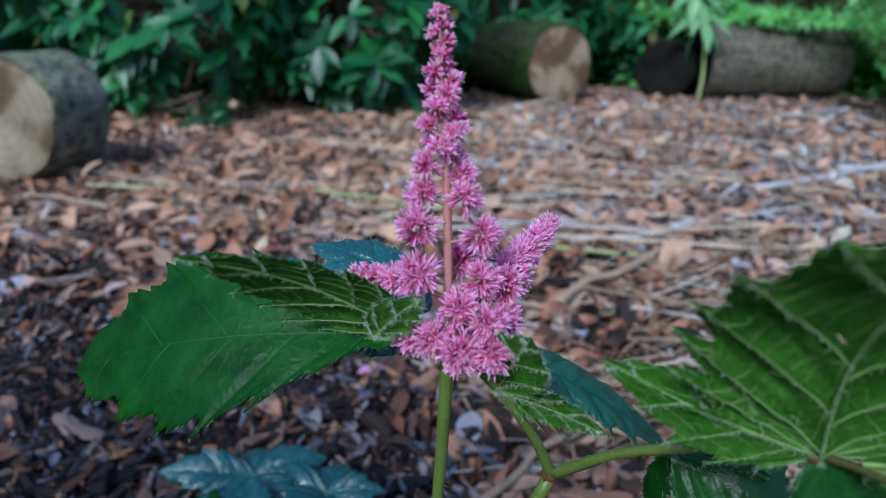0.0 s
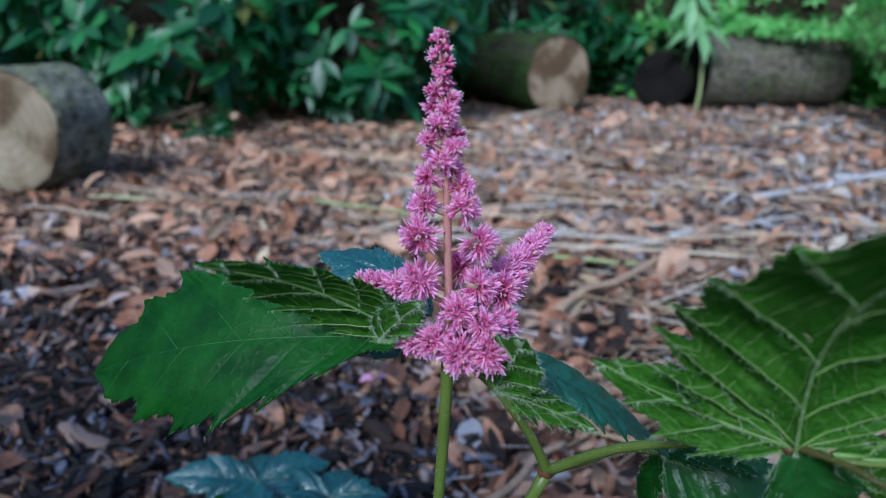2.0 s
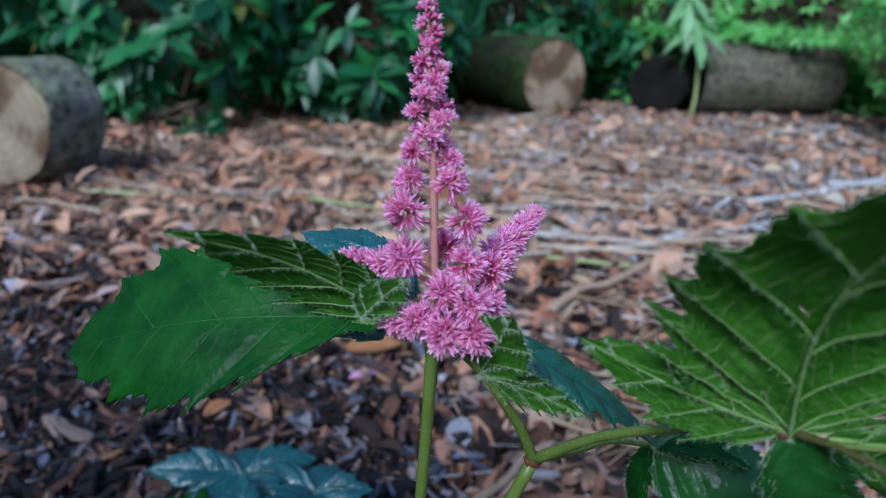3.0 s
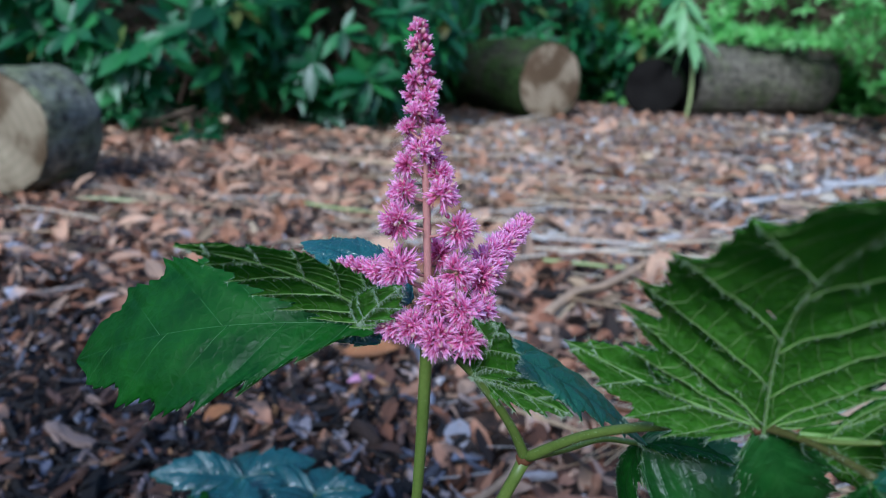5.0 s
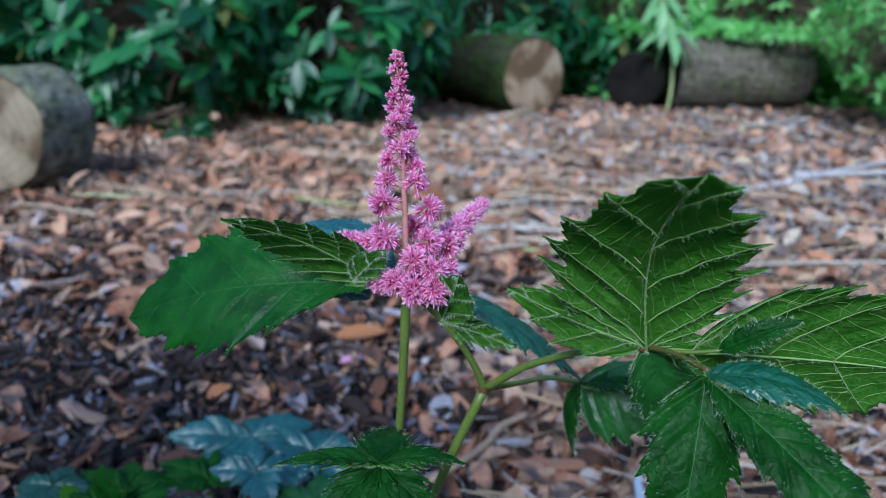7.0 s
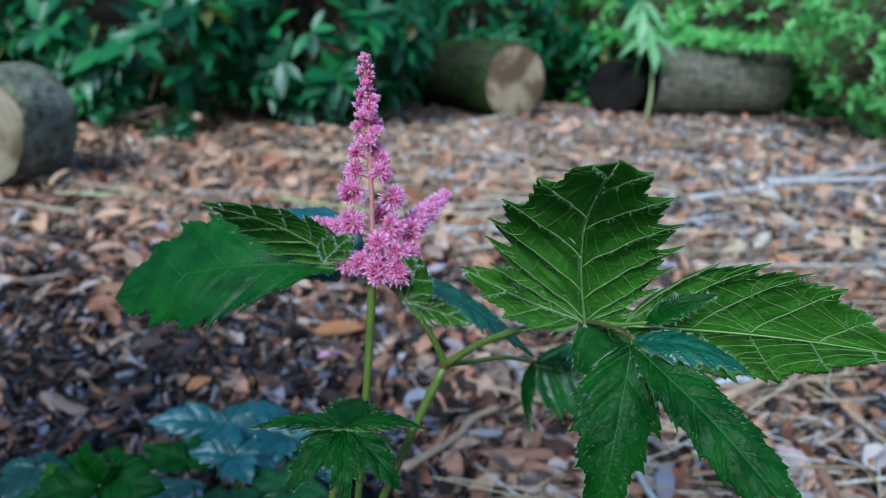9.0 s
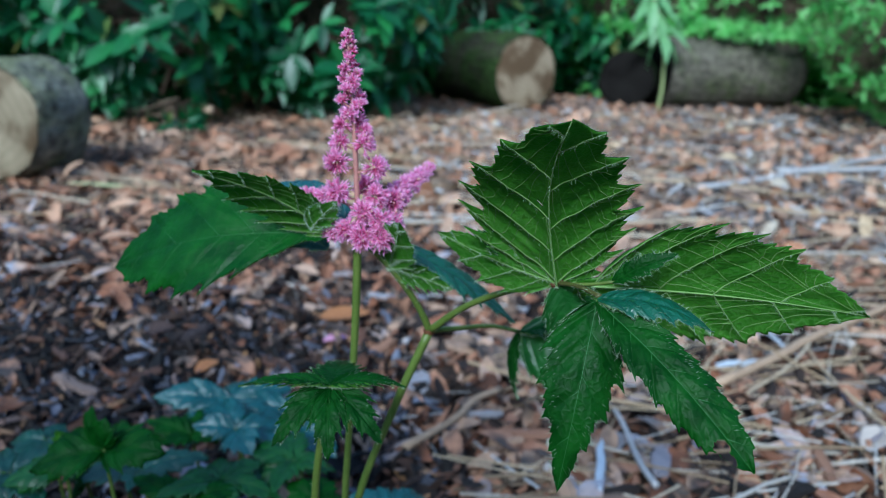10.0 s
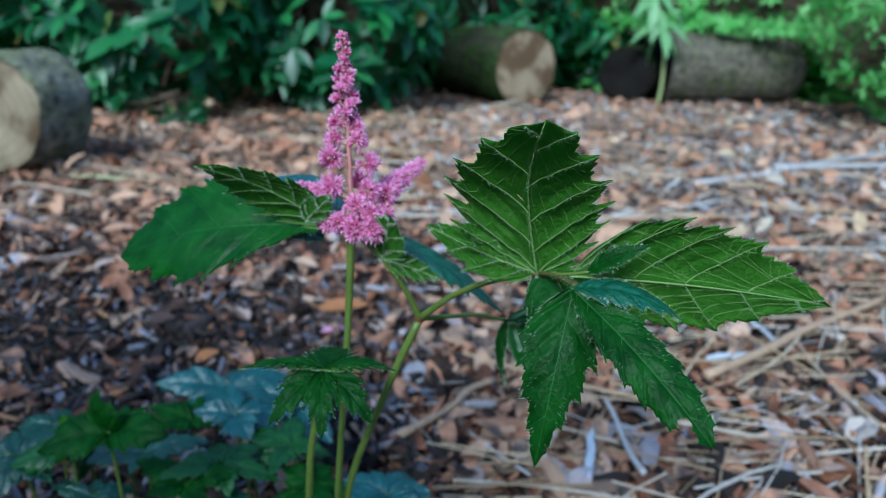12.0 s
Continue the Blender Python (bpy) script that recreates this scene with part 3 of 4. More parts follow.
shrub("light_shrub", (2.75, 4.2), 0.6, 1.0, 8, 320, 0.075, BRIGHT, LIGHT, 36, 6, 0.12)
shrub("evergreen_shrub", (-0.25, 5.3), 0.8, 1.3, 7, 170, 0.16, LAUREL, EVERGREEN, 28)
shrub("evergreen_shrub", (-1.8, 5.0), 0.9, 1.4, 7, 190, 0.16, LAUREL, EVERGREEN, 29)


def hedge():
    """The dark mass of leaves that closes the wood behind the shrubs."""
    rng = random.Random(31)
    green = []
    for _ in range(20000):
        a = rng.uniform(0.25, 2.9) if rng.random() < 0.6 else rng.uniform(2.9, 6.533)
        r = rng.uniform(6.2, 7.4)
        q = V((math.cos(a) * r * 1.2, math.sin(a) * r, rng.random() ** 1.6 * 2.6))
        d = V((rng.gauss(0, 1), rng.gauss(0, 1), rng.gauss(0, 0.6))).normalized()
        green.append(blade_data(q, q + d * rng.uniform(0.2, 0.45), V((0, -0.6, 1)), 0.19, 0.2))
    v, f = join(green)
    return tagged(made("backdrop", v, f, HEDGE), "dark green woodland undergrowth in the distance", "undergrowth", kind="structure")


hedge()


def undergrowth():
    """Low leafy cover on the ground beyond the logs."""
    rng = random.Random(33)
    for mat, lo, hi, n, label in ((LAUREL, -5.0, 0.9, 3200, "low dark green ground cover beneath the shrubs"), (BRIGHT, 0.6, 6.0, 5200, "low light green ground cover beyond the trunk")):
        green = []
        for _ in range(n):
            x, y = rng.uniform(lo, hi), rng.uniform(4.7, 6.4)
            q = V((x, y, rng.random() ** 1.3 * (0.36 + 0.32 * (y - 4.6))))
            a = rng.uniform(0, 6.283)
            d = V((math.cos(a), math.sin(a), rng.uniform(-0.2, 0.7))).normalized()
            green.append(blade_data(q, q + d * rng.uniform(0.08, 0.17), V((0, -0.5, 1)), 0.07, 0.2))
        v, f = join(green)
        tagged(made("ground_cover", v, f, mat), label, "ground cover", kind="stuff")


undergrowth()


def sprig():
    """A young stalk with drooping pale leaves before the weathered trunk."""
    rng = random.Random(41)
    thing = holder("pale_sprig", (1.0, 4.02, 0))
    top = V((-0.10, -0.02, 0.60))
    tube("stalk", [(0, 0, -0.02), (0.01, 0, 0.15), (-0.02, 0, 0.40), top], [0.010, 0.009, 0.006], PALE_BLADE, thing, 10, 7)
    green = []
    for k in range(20):
        a = k * 2.4
        h = 0.40 + 0.013 * k
        q = V((-0.02 - 0.005 * k, -0.01, h))
        way = V((math.cos(a), math.sin(a), rng.uniform(-1.5, -0.1))).normalized()
        v, f = blade_data(q, q + way * rng.uniform(0.15, 0.24), V((0, -0.5, 1)), 0.06, 0.3)
        made("leaf", v, f, SPRIG, thing)
    tagged(thing, "pale green young plant with drooping narrow leaves", "plant")


sprig()


# ---- astilbe leaves ----
def profile_of(outline):
    """A smooth half-breadth along a leaflet, from a few (way along, breadth) pairs."""
    xs = np.linspace(0, 1, 81)
    ys = np.interp(xs, [a for a, _ in outline], [b for _, b in outline])
    for _ in range(3):
        ys[1:-1] = (ys[:-2] + 2 * ys[1:-1] + ys[2:]) / 4
    return lambda x: float(np.interp(x, xs, ys))


OVAL = ((0, 0.16), (0.12, 0.55), (0.28, 0.9), (0.45, 1.0), (0.62, 0.86), (0.78, 0.55), (0.9, 0.27), (1, 0))


def leaflet(base, tip, top, width, parent, bow=0.08, fold=0.0, curl=0.1, outline=OVAL, teeth=6, tooth=0.22, fine=0.10, lean=0.85, sway=0.0, sides=(1.0, 1.0),
            twist=0.0, skins=None, label="", seed=0, hairy=True, fuzz=60, wave=0.08, name="leaflet", quilt=0.05, eaten=(), edge=160, hair=0.0016, net=5, ribbed=False):
    """A doubly toothed leaflet from base to tip. top: the way its upper side looks; bow: its arch; fold: how its halves rise;
    curl: how its edges turn down; lean: how far its side veins run forward; sides: breadth of its two halves; outline: half-breadths
    along it, one list or one for each half; twist: degrees from base to tip."""
    rng = random.Random(seed)
    b, t_ = V(base), V(tip)
    ln = (t_ - b).length
    ex = (t_ - b) / ln
    nz = V(top)
    nz = (nz - ex * nz.dot(ex)).normalized()
    wy = ex.cross(nz)
    half = width * 0.5
    pair = outline if isinstance(outline[0][0], tuple) else (outline, outline)
    nu, m = teeth * (26 if hairy else 15) + 1, 12 if hairy else 7
    us = np.linspace(0, 1, nu)
    ends, roots, deep = {}, {}, {}
    for s, lines_ in zip((-1, 1), pair):
        p = profile_of(lines_)
        k = half * sides[0 if s < 0 else 1]
        e = 0.012 + 0.988 * us ** 0.92
        w = np.array([p(x) * k for x in e])
        d = e - lean * w / ln
        r = 0.5 * (d + np.sqrt(d * d + 0.0008))
        r = np.minimum(np.maximum.accumulate(r - r[0]), e)
        r[-1] = 1.0
        ends[s], roots[s] = (e, w), r
        deep[s] = [rng.uniform(0.75, 1.25) for _ in range(teeth + 2)]

    def cut(u, s):
        """How far the edge draws in between the points of the teeth."""
        ph = u * teeth + 0.25 + 0.3 * (s < 0)
        k, f = int(ph), ph % 1.0
        big = f / 0.2 if f < 0.2 else (1 - f) / 0.8
        g = (f * 4 + 0.02) % 1.0
        small = g / 0.25 if g < 0.25 else (1 - g) / 0.75
        end = min(1.0, (1 - u) * 6 + 0.35)
        return end * (tooth * deep[s][min(k, teeth + 1)] * big ** 0.85 + fine * small * (0.75 + 0.25 * math.sin(ph * 9 + seed)))

    def shape(u, v, s):
        """The place at u along the leaflet, v from the midrib (0 to 1) on side s."""
        u, v = min(max(u, 0.0), 1.0), min(max(v, 0.0), 1.0)
        e, w0, r = float(np.interp(u, us, ends[s][0])), float(np.interp(u, us, ends[s][1])), float(np.interp(u, us, roots[s]))
        q = v * (1 - cut(u, s) * v ** 2.5)
        w = w0 * q
        x = r + (e - r) * q - 0.10 * w0 / ln * math.sin(math.pi * min(v, 1.0)) * (1 - u)
        x = max(x, 0.0)
        ph = (u * teeth + 0.25 + 0.3 * (s < 0)) % 1.0
        rel = min(w0 / half, 1.0)
        z = fold * w - curl * w * w / half
        z += quilt * half * rel * (math.sin(math.pi * ph) ** 0.7 * 4 * v * (1 - 0.85 * v) * 0.8 - 0.6 * max(0.0, 1 - 8 * v))
        z += 0.40 * quilt * half * noise.noise(V((u * 26, v * 7 * s, seed + 9))) * min(1.0, 4 * v) * rel
        z += wave * half * v * v * noise.noise(V((u * 3.1 + seed * 3.7, s * 1.7, seed)))
        z += 0.022 * half * noise.noise(V((u * 13, v * 2.5 * s, seed))) * min(1.0, 4 * v)
        z += bow * ln * math.sin(math.pi * x)
        tw = radians(twist) * x
        yy = s * w * math.cos(tw) + sway * ln * math.sin(math.pi * x)
        zz = z + s * w * math.sin(tw)
        return b + ex * (x * ln) + wy * yy + nz * zz, (x * ln, s * w)

    cols = [(-1, (m - j) / m) for j in range(m)] + [(1, j / m) for j in range(m + 1)]
    nc = len(cols)
    grid, uvs = [], []
    for u in us:
        for s, v in cols:
            q, uv = shape(u, v, s)
            grid.append(q)
            uvs.append(uv)
    thick = nz * 0.00028
    verts = grid + [q - thick for q in grid]
    uvs = uvs + uvs
    n = len(grid)
    faces, which = [], []
    for i in range(nu - 1):
        for j in range(nc - 1):
            a = i * nc + j
            if any(math.hypot(uvs[a][0] - x, uvs[a][1] - y) < r for x, y, r in eaten):
                continue
            faces.append((a, a + nc, a + nc + 1, a + 1))
            which.append(0)
            faces.append((n + a, n + a + 1, n + a + nc + 1, n + a + nc))
            which.append(1)
        for a in (i * nc, i * nc + nc - 1):
            q = (a, a + nc, n + a + nc, n + a)
            faces.append(q if a % nc else q[::-1])
            which.append(0)
    skins = skins or (LEAF_TOP, LEAF_UNDER)
    blade = made(name, verts, faces, list(skins), parent, uvs, which)
    if label:
        tagged(blade, label)

    # veins stand out below: a midrib, side veins into the teeth, and a ladder between them
    down = nz * -0.00036
    thin = min(ln / 0.08, 1.0) ** 0.8
    net = min(net, 3) if width < 0.03 else net
    gone = lambda u, s: eaten and eaten[0][2] > 0.002 and s * eaten[0][1] > 0 and u > 0.55
    rib = [shape(k / 20, 0.0, 1)[0] + down for k in range(21)]
    v, f = tube_data(rib, [0.00062 * thin, 0.00040 * thin, 0.00015 * thin], 21, 7)
    made("midrib", v, f, VEIN, blade)
    lines, spots = [], []
    for s in (-1, 1):
        at = [(k + 0.75 - 0.3 * (s < 0)) / teeth for k in range(teeth)]
        at = [u for u in at if 0.03 < u < 0.975]
        for u in at:
            if gone(u, s):
                continue
            pts = [shape(u, k / 15 * 0.97, s)[0] + down for k in range(16)]
            lines.append(tube_data(pts, [0.00027 * thin, 0.00020 * thin, 0.00009 * thin], 16, 5))
            for at_, off in ((0.66, -0.25), (0.56, -0.5), (0.74, 0.18)):
                u2 = u + off / teeth
                if 0.01 < u2 < 0.97 and net:
                    pts = [shape(u + (u2 - u) * q ** 0.75, at_ + (0.94 - at_) * q, s)[0] + down * 0.9 for q in (0, 0.14, 0.28, 0.42, 0.56, 0.7, 0.85, 1.0)]
                    lines.append(tube_data(pts, [0.00015 * thin, 0.00012 * thin, 0.00006 * thin], 8, 4))
            if hairy:
                for _ in range(45):
                    k = rng.random()
                    spots.append((shape(u, k, s)[0] + down, nz * -1 + wy * rng.uniform(-1.4, 1.4) + ex * rng.uniform(-1, 1.4)))
        for ua, ub in zip(at, at[1:]):
            if gone(ua, s) or not net:
                continue
            rungs = max(1, round(net * float(np.interp((ua + ub) / 2, us, ends[s][1])) / half))
            for k in range(rungs):
                va = (k + 0.6 + rng.uniform(-0.2, 0.2)) / (rungs + 0.7)
                vb = max(0.04, va - rng.uniform(0.10, 0.24))
                mid = rng.uniform(0.35, 0.65)
                kink = rng.uniform(-0.045, 0.045)
                pts = [shape(ua + (ub - ua) * q, va + (vb - va) * q + kink * (1 - abs(q - mid) / max(mid, 1 - mid)), s)[0] + down * 0.9 for q in (0, 0.2, 0.4, 0.6, 0.8, 1.0)]
                lines.append(tube_data(pts, [0.00012 * thin, 0.00009 * thin, 0.00012 * thin], 6, 4))
    if hairy:
        for _ in range(170):
            spots.append((shape(rng.random(), 0.0, 1)[0] + down, nz * -1 + wy * rng.uniform(-0.9, 0.9) + ex * rng.uniform(-.6, 1)))
        for _ in range(edge):
            u, s = rng.uniform(0.03, 0.97), rng.choice((-1, 1))
            if not gone(u, s):
                spots.append((shape(u, 1.0, s)[0], wy * s + ex * rng.uniform(-0.1, 1.0) + nz * rng.uniform(-0.7, 0.7)))
        for _ in range(fuzz):
            u, k, s = rng.uniform(0.05, 0.9), rng.uniform(0.5, 1.0), rng.choice((-1, 1))
            if not gone(u, s):
                spots.append((shape(u, k, s)[0], nz * 0.6 + ex * rng.uniform(.2, .8) + wy * (s * rng.uniform(.4, .9))))
    if ribbed:
        above = []
        for s in (-1, 1):
            for k in range(teeth):
                u = (k + 0.75 - 0.3 * (s < 0)) / teeth
                if 0.03 < u < 0.95 and not gone(u, s):
                    pts = [shape(u, q / 15 * 0.93, s)[0] for q in range(16)]
                    above.append(tube_data(pts, [0.00014 * thin, 0.00010 * thin, 0.00005 * thin], 16, 5))
        above.append(tube_data([q - down for q in rib], [0.00026 * thin, 0.00017 * thin, 0.00008 * thin], 21, 6))
        v, f = join(above)
        tagged(made("upper_vein_net", v, f, VEIN_TOP, blade), kind="stuff")
    v, f = join(lines)
    tagged(made("vein_network", v, f, VEIN, blade), kind="stuff")
    if spots:
        v, f = hairs_data(spots, rng, hair)
        tagged(made("bristles", v, f, HAIR, blade, smooth=False), kind="stuff")
    return blade


def stem(points, radii, parent, mat=None, name="stem", label="", bristles=0, seed=0, n=20):
    ob = tube(name, points, radii, mat or STEM, parent, n, 9, 0.04)
    if label:
        tagged(ob, label)
    if bristles:
        rng = random.Random(seed)
        path = along(points, 60)
        spots = []
        for _ in range(bristles):
            i = rng.randrange(59)
            d = (path[i + 1] - path[i]).normalized()
            s = d.orthogonal().normalized()
            a = rng.uniform(0, 6.283)
            o = (s * math.cos(a) + d.cross(s) * math.sin(a))
            spots.append((path[i] + o * radii[0] * 0.8, o + d * rng.uniform(-0.5, 0.3)))
        v, f = hairs_data(spots, rng, 0.0009, 0.00006)
        tagged(made("bristles", v, f, HAIR, ob, smooth=False), kind="stuff")
    return ob


# ---- the flowering plant ----
plant = holder("astilbe_plant", (0.0, 0.165, 0.0))
tagged(plant, "pink-flowering astilbe with toothed green leaves growing in mulch", "plant")
plant_at = plant.matrix_world.inverted()


def rooted(*points):
    return [plant_at @ V(q) for q in points]


def leaf(base, tip, *args, **kw):
    a, b = rooted(base, tip)
    return leaflet(a, b, *args, **kw)


NODE1, NODE2, FORK = (0.036, 0.178, 0.271), (0.086, 0.132, 0.3145), (0.019, 0.166, 0.3045)
stem(rooted((0.0, 0.160, -0.02), (-0.004, 0.163, 0.09), (-0.001, 0.165, 0.176), (0.004, 0.165, 0.27), (0.0055, 0.165, 0.322)), [0.0020, 0.0017, 0.0016, 0.0019], plant,
     name="flower_stem", label="upright green flower stem", bristles=150, seed=1, n=28)
stem(rooted((-0.004, 0.168, -0.02), (-0.003, 0.170, 0.10), (0.003, 0.171, 0.175), (0.021, 0.176, 0.232), NODE1), [0.0022, 0.0020, 0.0018, 0.0021], plant, name="leaf_stalk", bristles=90, seed=2)
stem(rooted(NODE1, (0.030, 0.173, 0.286), FORK, (0.006, 0.165, 0.3165)), [0.0018, 0.0014, 0.0013, 0.0011], plant, name="leaf_stalk", bristles=70, seed=3)
stem(rooted(NODE1, (0.052, 0.163, 0.290), (0.070, 0.146, 0.305), NODE2), [0.0018, 0.0014, 0.0013, 0.0014], plant, name="leaf_stalk", bristles=90, seed=4)
stem(rooted(NODE1, (0.050, 0.190, 0.268), (0.064, 0.206, 0.263), (0.079, 0.215, 0.257)), [0.0015, 0.0012, 0.0011, 0.001], plant, name="leaf_stalk", bristles=60, seed=5)
stem(rooted(NODE2, (0.092, 0.121, 0.3175), (0.0975, 0.107, 0.3195)), [0.0010, 0.0008, 0.0009], plant, STEM_OLIVE, name="leaf_stalk", label="thin brownish-olive leaf stalk", bristles=50, seed=6)
for q, r in ((NODE1, 0.0026), (NODE2, 0.0017)):
    q = V(q)
    stem(rooted(q + V((-0.0022, 0, -0.0012)), q, q + V((0.0018, -0.001, 0.0018))), [r * 0.75, r, r * 0.7], plant, STEM_RED, name="joint", label="reddish swollen joint", n=8)

# right-hand group
WRIST = (0.0967, 0.1058, 0.3184)
leaf(NODE2, (0.0793, 0.0745, 0.3805), (0.12, 0.74, 0.66), 0.060, plant, bow=0.09, curl=0.06, teeth=7, tooth=0.24, fine=0.08, lean=1.15, sway=0.06, seed=1, quilt=0.07, net=7, edge=300, eaten=((0.0365, 0.0012, 0.0010),),
     outline=(((0, 0.3), (0.1, 0.6), (0.25, 0.86), (0.42, 1.0), (0.58, 1.0), (0.72, 0.84), (0.85, 0.56), (0.94, 0.34), (1, 0)), ((0, 0.5), (0.08, 0.78), (0.2, 1.0), (0.38, 1.05), (0.54, 1.02), (0.7, 0.88), (0.84, 0.58), (0.94, 0.34), (1, 0))), label="broad toothed leaflet showing its veined underside")
leaf(NODE2, (0.0404, 0.1388, 0.3296), (0.1, 0.95, 0.3), 0.028, plant, bow=-0.04, teeth=5, tooth=0.24, seed=2, lean=1.0, edge=240)
leaf((0.092, 0.128, 0.3160), (0.1955, 0.126, 0.3115), (0.05, 0.93, 0.37), 0.062, plant, bow=0.03, curl=0.12, teeth=7, tooth=0.15, fine=0.09, lean=0.85, net=7, seed=3, sides=(0.88, 1.13), quilt=0.05, edge=320,
     outline=(((0, 0.35), (0.2, 0.75), (0.4, 1.0), (0.62, 0.92), (0.8, 0.5), (0.92, 0.24), (1, 0)), ((0, 0.04), (0.12, 0.14), (0.2, 0.58), (0.28, 0.96), (0.38, 1.04), (0.52, 1.0), (0.7, 0.76), (0.84, 0.4), (0.93, 0.2), (1, 0))), label="large pale-veined leaflet seen from below")
stem(rooted((0.090, 0.124, 0.3170), (0.097, 0.120, 0.3190), (0.104, 0.117, 0.3215)), [0.0007, 0.0006, 0.0006], plant, name="leaf_stalk", n=8)
leaf((0.103, 0.117, 0.3213), (0.1225, 0.112, 0.3345), (-0.35, -0.75, 0.55), 0.0095, plant, edge=60, bow=0.10, fold=0.3, curl=0.2, quilt=0.1, teeth=5, tooth=0.25, seed=4)
leaf(WRIST, (0.0866, 0.083, 0.2595), (-0.1, -0.85, 0.5), 0.032, plant, bow=0.10, fold=-0.2, curl=0.15, teeth=6, tooth=0.22, fine=0.11, lean=1.2, wave=0.4, quilt=0.10, fuzz=150, edge=230, hair=0.0014, seed=5,
     outline=((0, 0.18), (0.12, 0.6), (0.28, 0.98), (0.45, 0.95), (0.6, 0.72), (0.74, 0.44), (0.88, 0.26), (1, 0)), ribbed=True, label="drooping dark green leaflet with bristly edges")
leaf(WRIST, (0.1395, 0.0650, 0.2840), (-0.15, -0.65, 0.75), 0.0215, plant, bow=0.09, fold=0.05, curl=0.2, teeth=7, tooth=0.16, fine=0.10, lean=1.3, wave=0.4, quilt=0.10, fuzz=150, edge=230, hair=0.0014, seed=6,
     outline=((0, 0.16), (0.14, 0.55), (0.35, 0.96), (0.6, 1.0), (0.8, 0.82), (0.92, 0.5), (1, 0)), eaten=((0.0575, 0.0030, 0.0024), (0.0615, 0.0040, 0.0024)), ribbed=True, label="drooping dark green leaflet with an insect-eaten tip")
# teal skin: the sky's sheen is part of its colour
leaf((0.0967, 0.1062, 0.3190), (0.134, 0.100, 0.3120), (0.0, -0.12, 0.99), 0.022, plant, skins=(SKY_TEAL, LEAF_UNDER), bow=0.12, curl=0.2, teeth=6, tooth=0.24, quilt=0.1, edge=300, seed=7, ribbed=True, label="small leaflet with a painted bluish sky sheen and bristles")
leaf(NODE2, (0.1035, 0.136, 0.280), (-0.2, -0.85, 0.3), 0.025, plant, skins=(YOUNG_TOP, LEAF_UNDER), bow=0.06, teeth=6, seed=8)
leaf((0.079, 0.215, 0.257), (0.123, 0.200, 0.247), (0.0, -0.8, 0.6), 0.044, plant, skins=(YOUNG_TOP, LEAF_UNDER), bow=0.12, fold=-0.3, teeth=6, seed=9)
leaf((0.079, 0.215, 0.257), (0.110, 0.205, 0.258), (0.0, 0.0, 1.0), 0.026, plant, bow=0.1, fold=0.2, teeth=6, quilt=0.1, seed=10)
leaf((0.079, 0.215, 0.257), (0.081, 0.220, 0.215), (-0.8, -0.3, 0.5), 0.020, plant, bow=0.1, teeth=6, seed=11)

# beside the flower's foot
leaf(FORK, (0.0255, 0.143, 0.331), (0.4, 0.75, 0.3), 0.024, plant, bow=0.04, teeth=5, tooth=0.26, lean=1.1, seed=12)
leaf(FORK, (0.0465, 0.155, 0.3005), (0.25, 0.8, 0.45), 0.021, plant, bow=0.03, teeth=6, tooth=0.26, lean=1.1, seed=24)
leaf((0.018, 0.178, 0.312), (0.075, 0.188, 0.273), (0.45, -0.15, 0.9), 0.026, plant, skins=(SKY_TEAL, LEAF_UNDER), bow=0.05, curl=0.2, teeth=7, tooth=0.26, quilt=0.1, fuzz=0, seed=13, label="drooping leaflet with a cool bluish sky sheen painted in")

# left-hand group
leaf((-0.003, 0.170, 0.3170), (-0.111, 0.181, 0.291), (0.05, -0.70, 0.70), 0.053, plant, skins=(SMOOTH_TOP, LEAF_UNDER), bow=0.12, fold=-0.04, curl=0.10, teeth=7, tooth=0.22, fine=0.10, lean=1.0, wave=0.22, quilt=0.028, fuzz=0, seed=14, sides=(1.03, 1.08), edge=60,
     outline=(((0, 0.08), (0.15, 0.25), (0.3, 0.62), (0.45, 0.95), (0.6, 1.0), (0.78, 0.74), (0.9, 0.48), (1, 0)), ((0, 0.2), (0.2, 0.7), (0.45, 1.0), (0.7, 1.0), (0.85, 0.72), (0.95, 0.36), (1, 0))), ribbed=True, label="large arching dark green leaflet with a soft gloss")
leaf((-0.003, 0.166, 0.317), (-0.0484, 0.1288, 0.3497), (0.08, 0.82, 0.56), 0.037, plant, bow=0.07, curl=0.08, teeth=7, tooth=0.22, fine=0.11, lean=1.0, seed=15, edge=200, hair=0.0012, sides=(0.82, 1.05), label="leaflet tilted up to show its hairy veined underside")
# these two wear the blue skin that paints in reflected sky
leaf((-0.010, 0.176, 0.308), (-0.066, 0.192, 0.326), (0.0, -0.5, 0.85), 0.028, plant, skins=(SKY_BLUE, LEAF_UNDER), bow=0.12, curl=0.3, teeth=7, tooth=0.2, fuzz=0, quilt=0.09, seed=16)
leaf((-0.002, 0.185, 0.318), (-0.041, 0.200, 0.330), (0.1, -0.45, 0.9), 0.026, plant, skins=(SKY_BLUE, LEAF_UNDER), bow=0.14, curl=0.3, teeth=6, tooth=0.2, quilt=0.09, seed=17)
leaf((-0.012, 0.154, 0.3235), (0.0, 0.150, 0.336), (0.1, 0.7, 0.7), 0.015, plant, bow=0.05, teeth=4, seed=23)

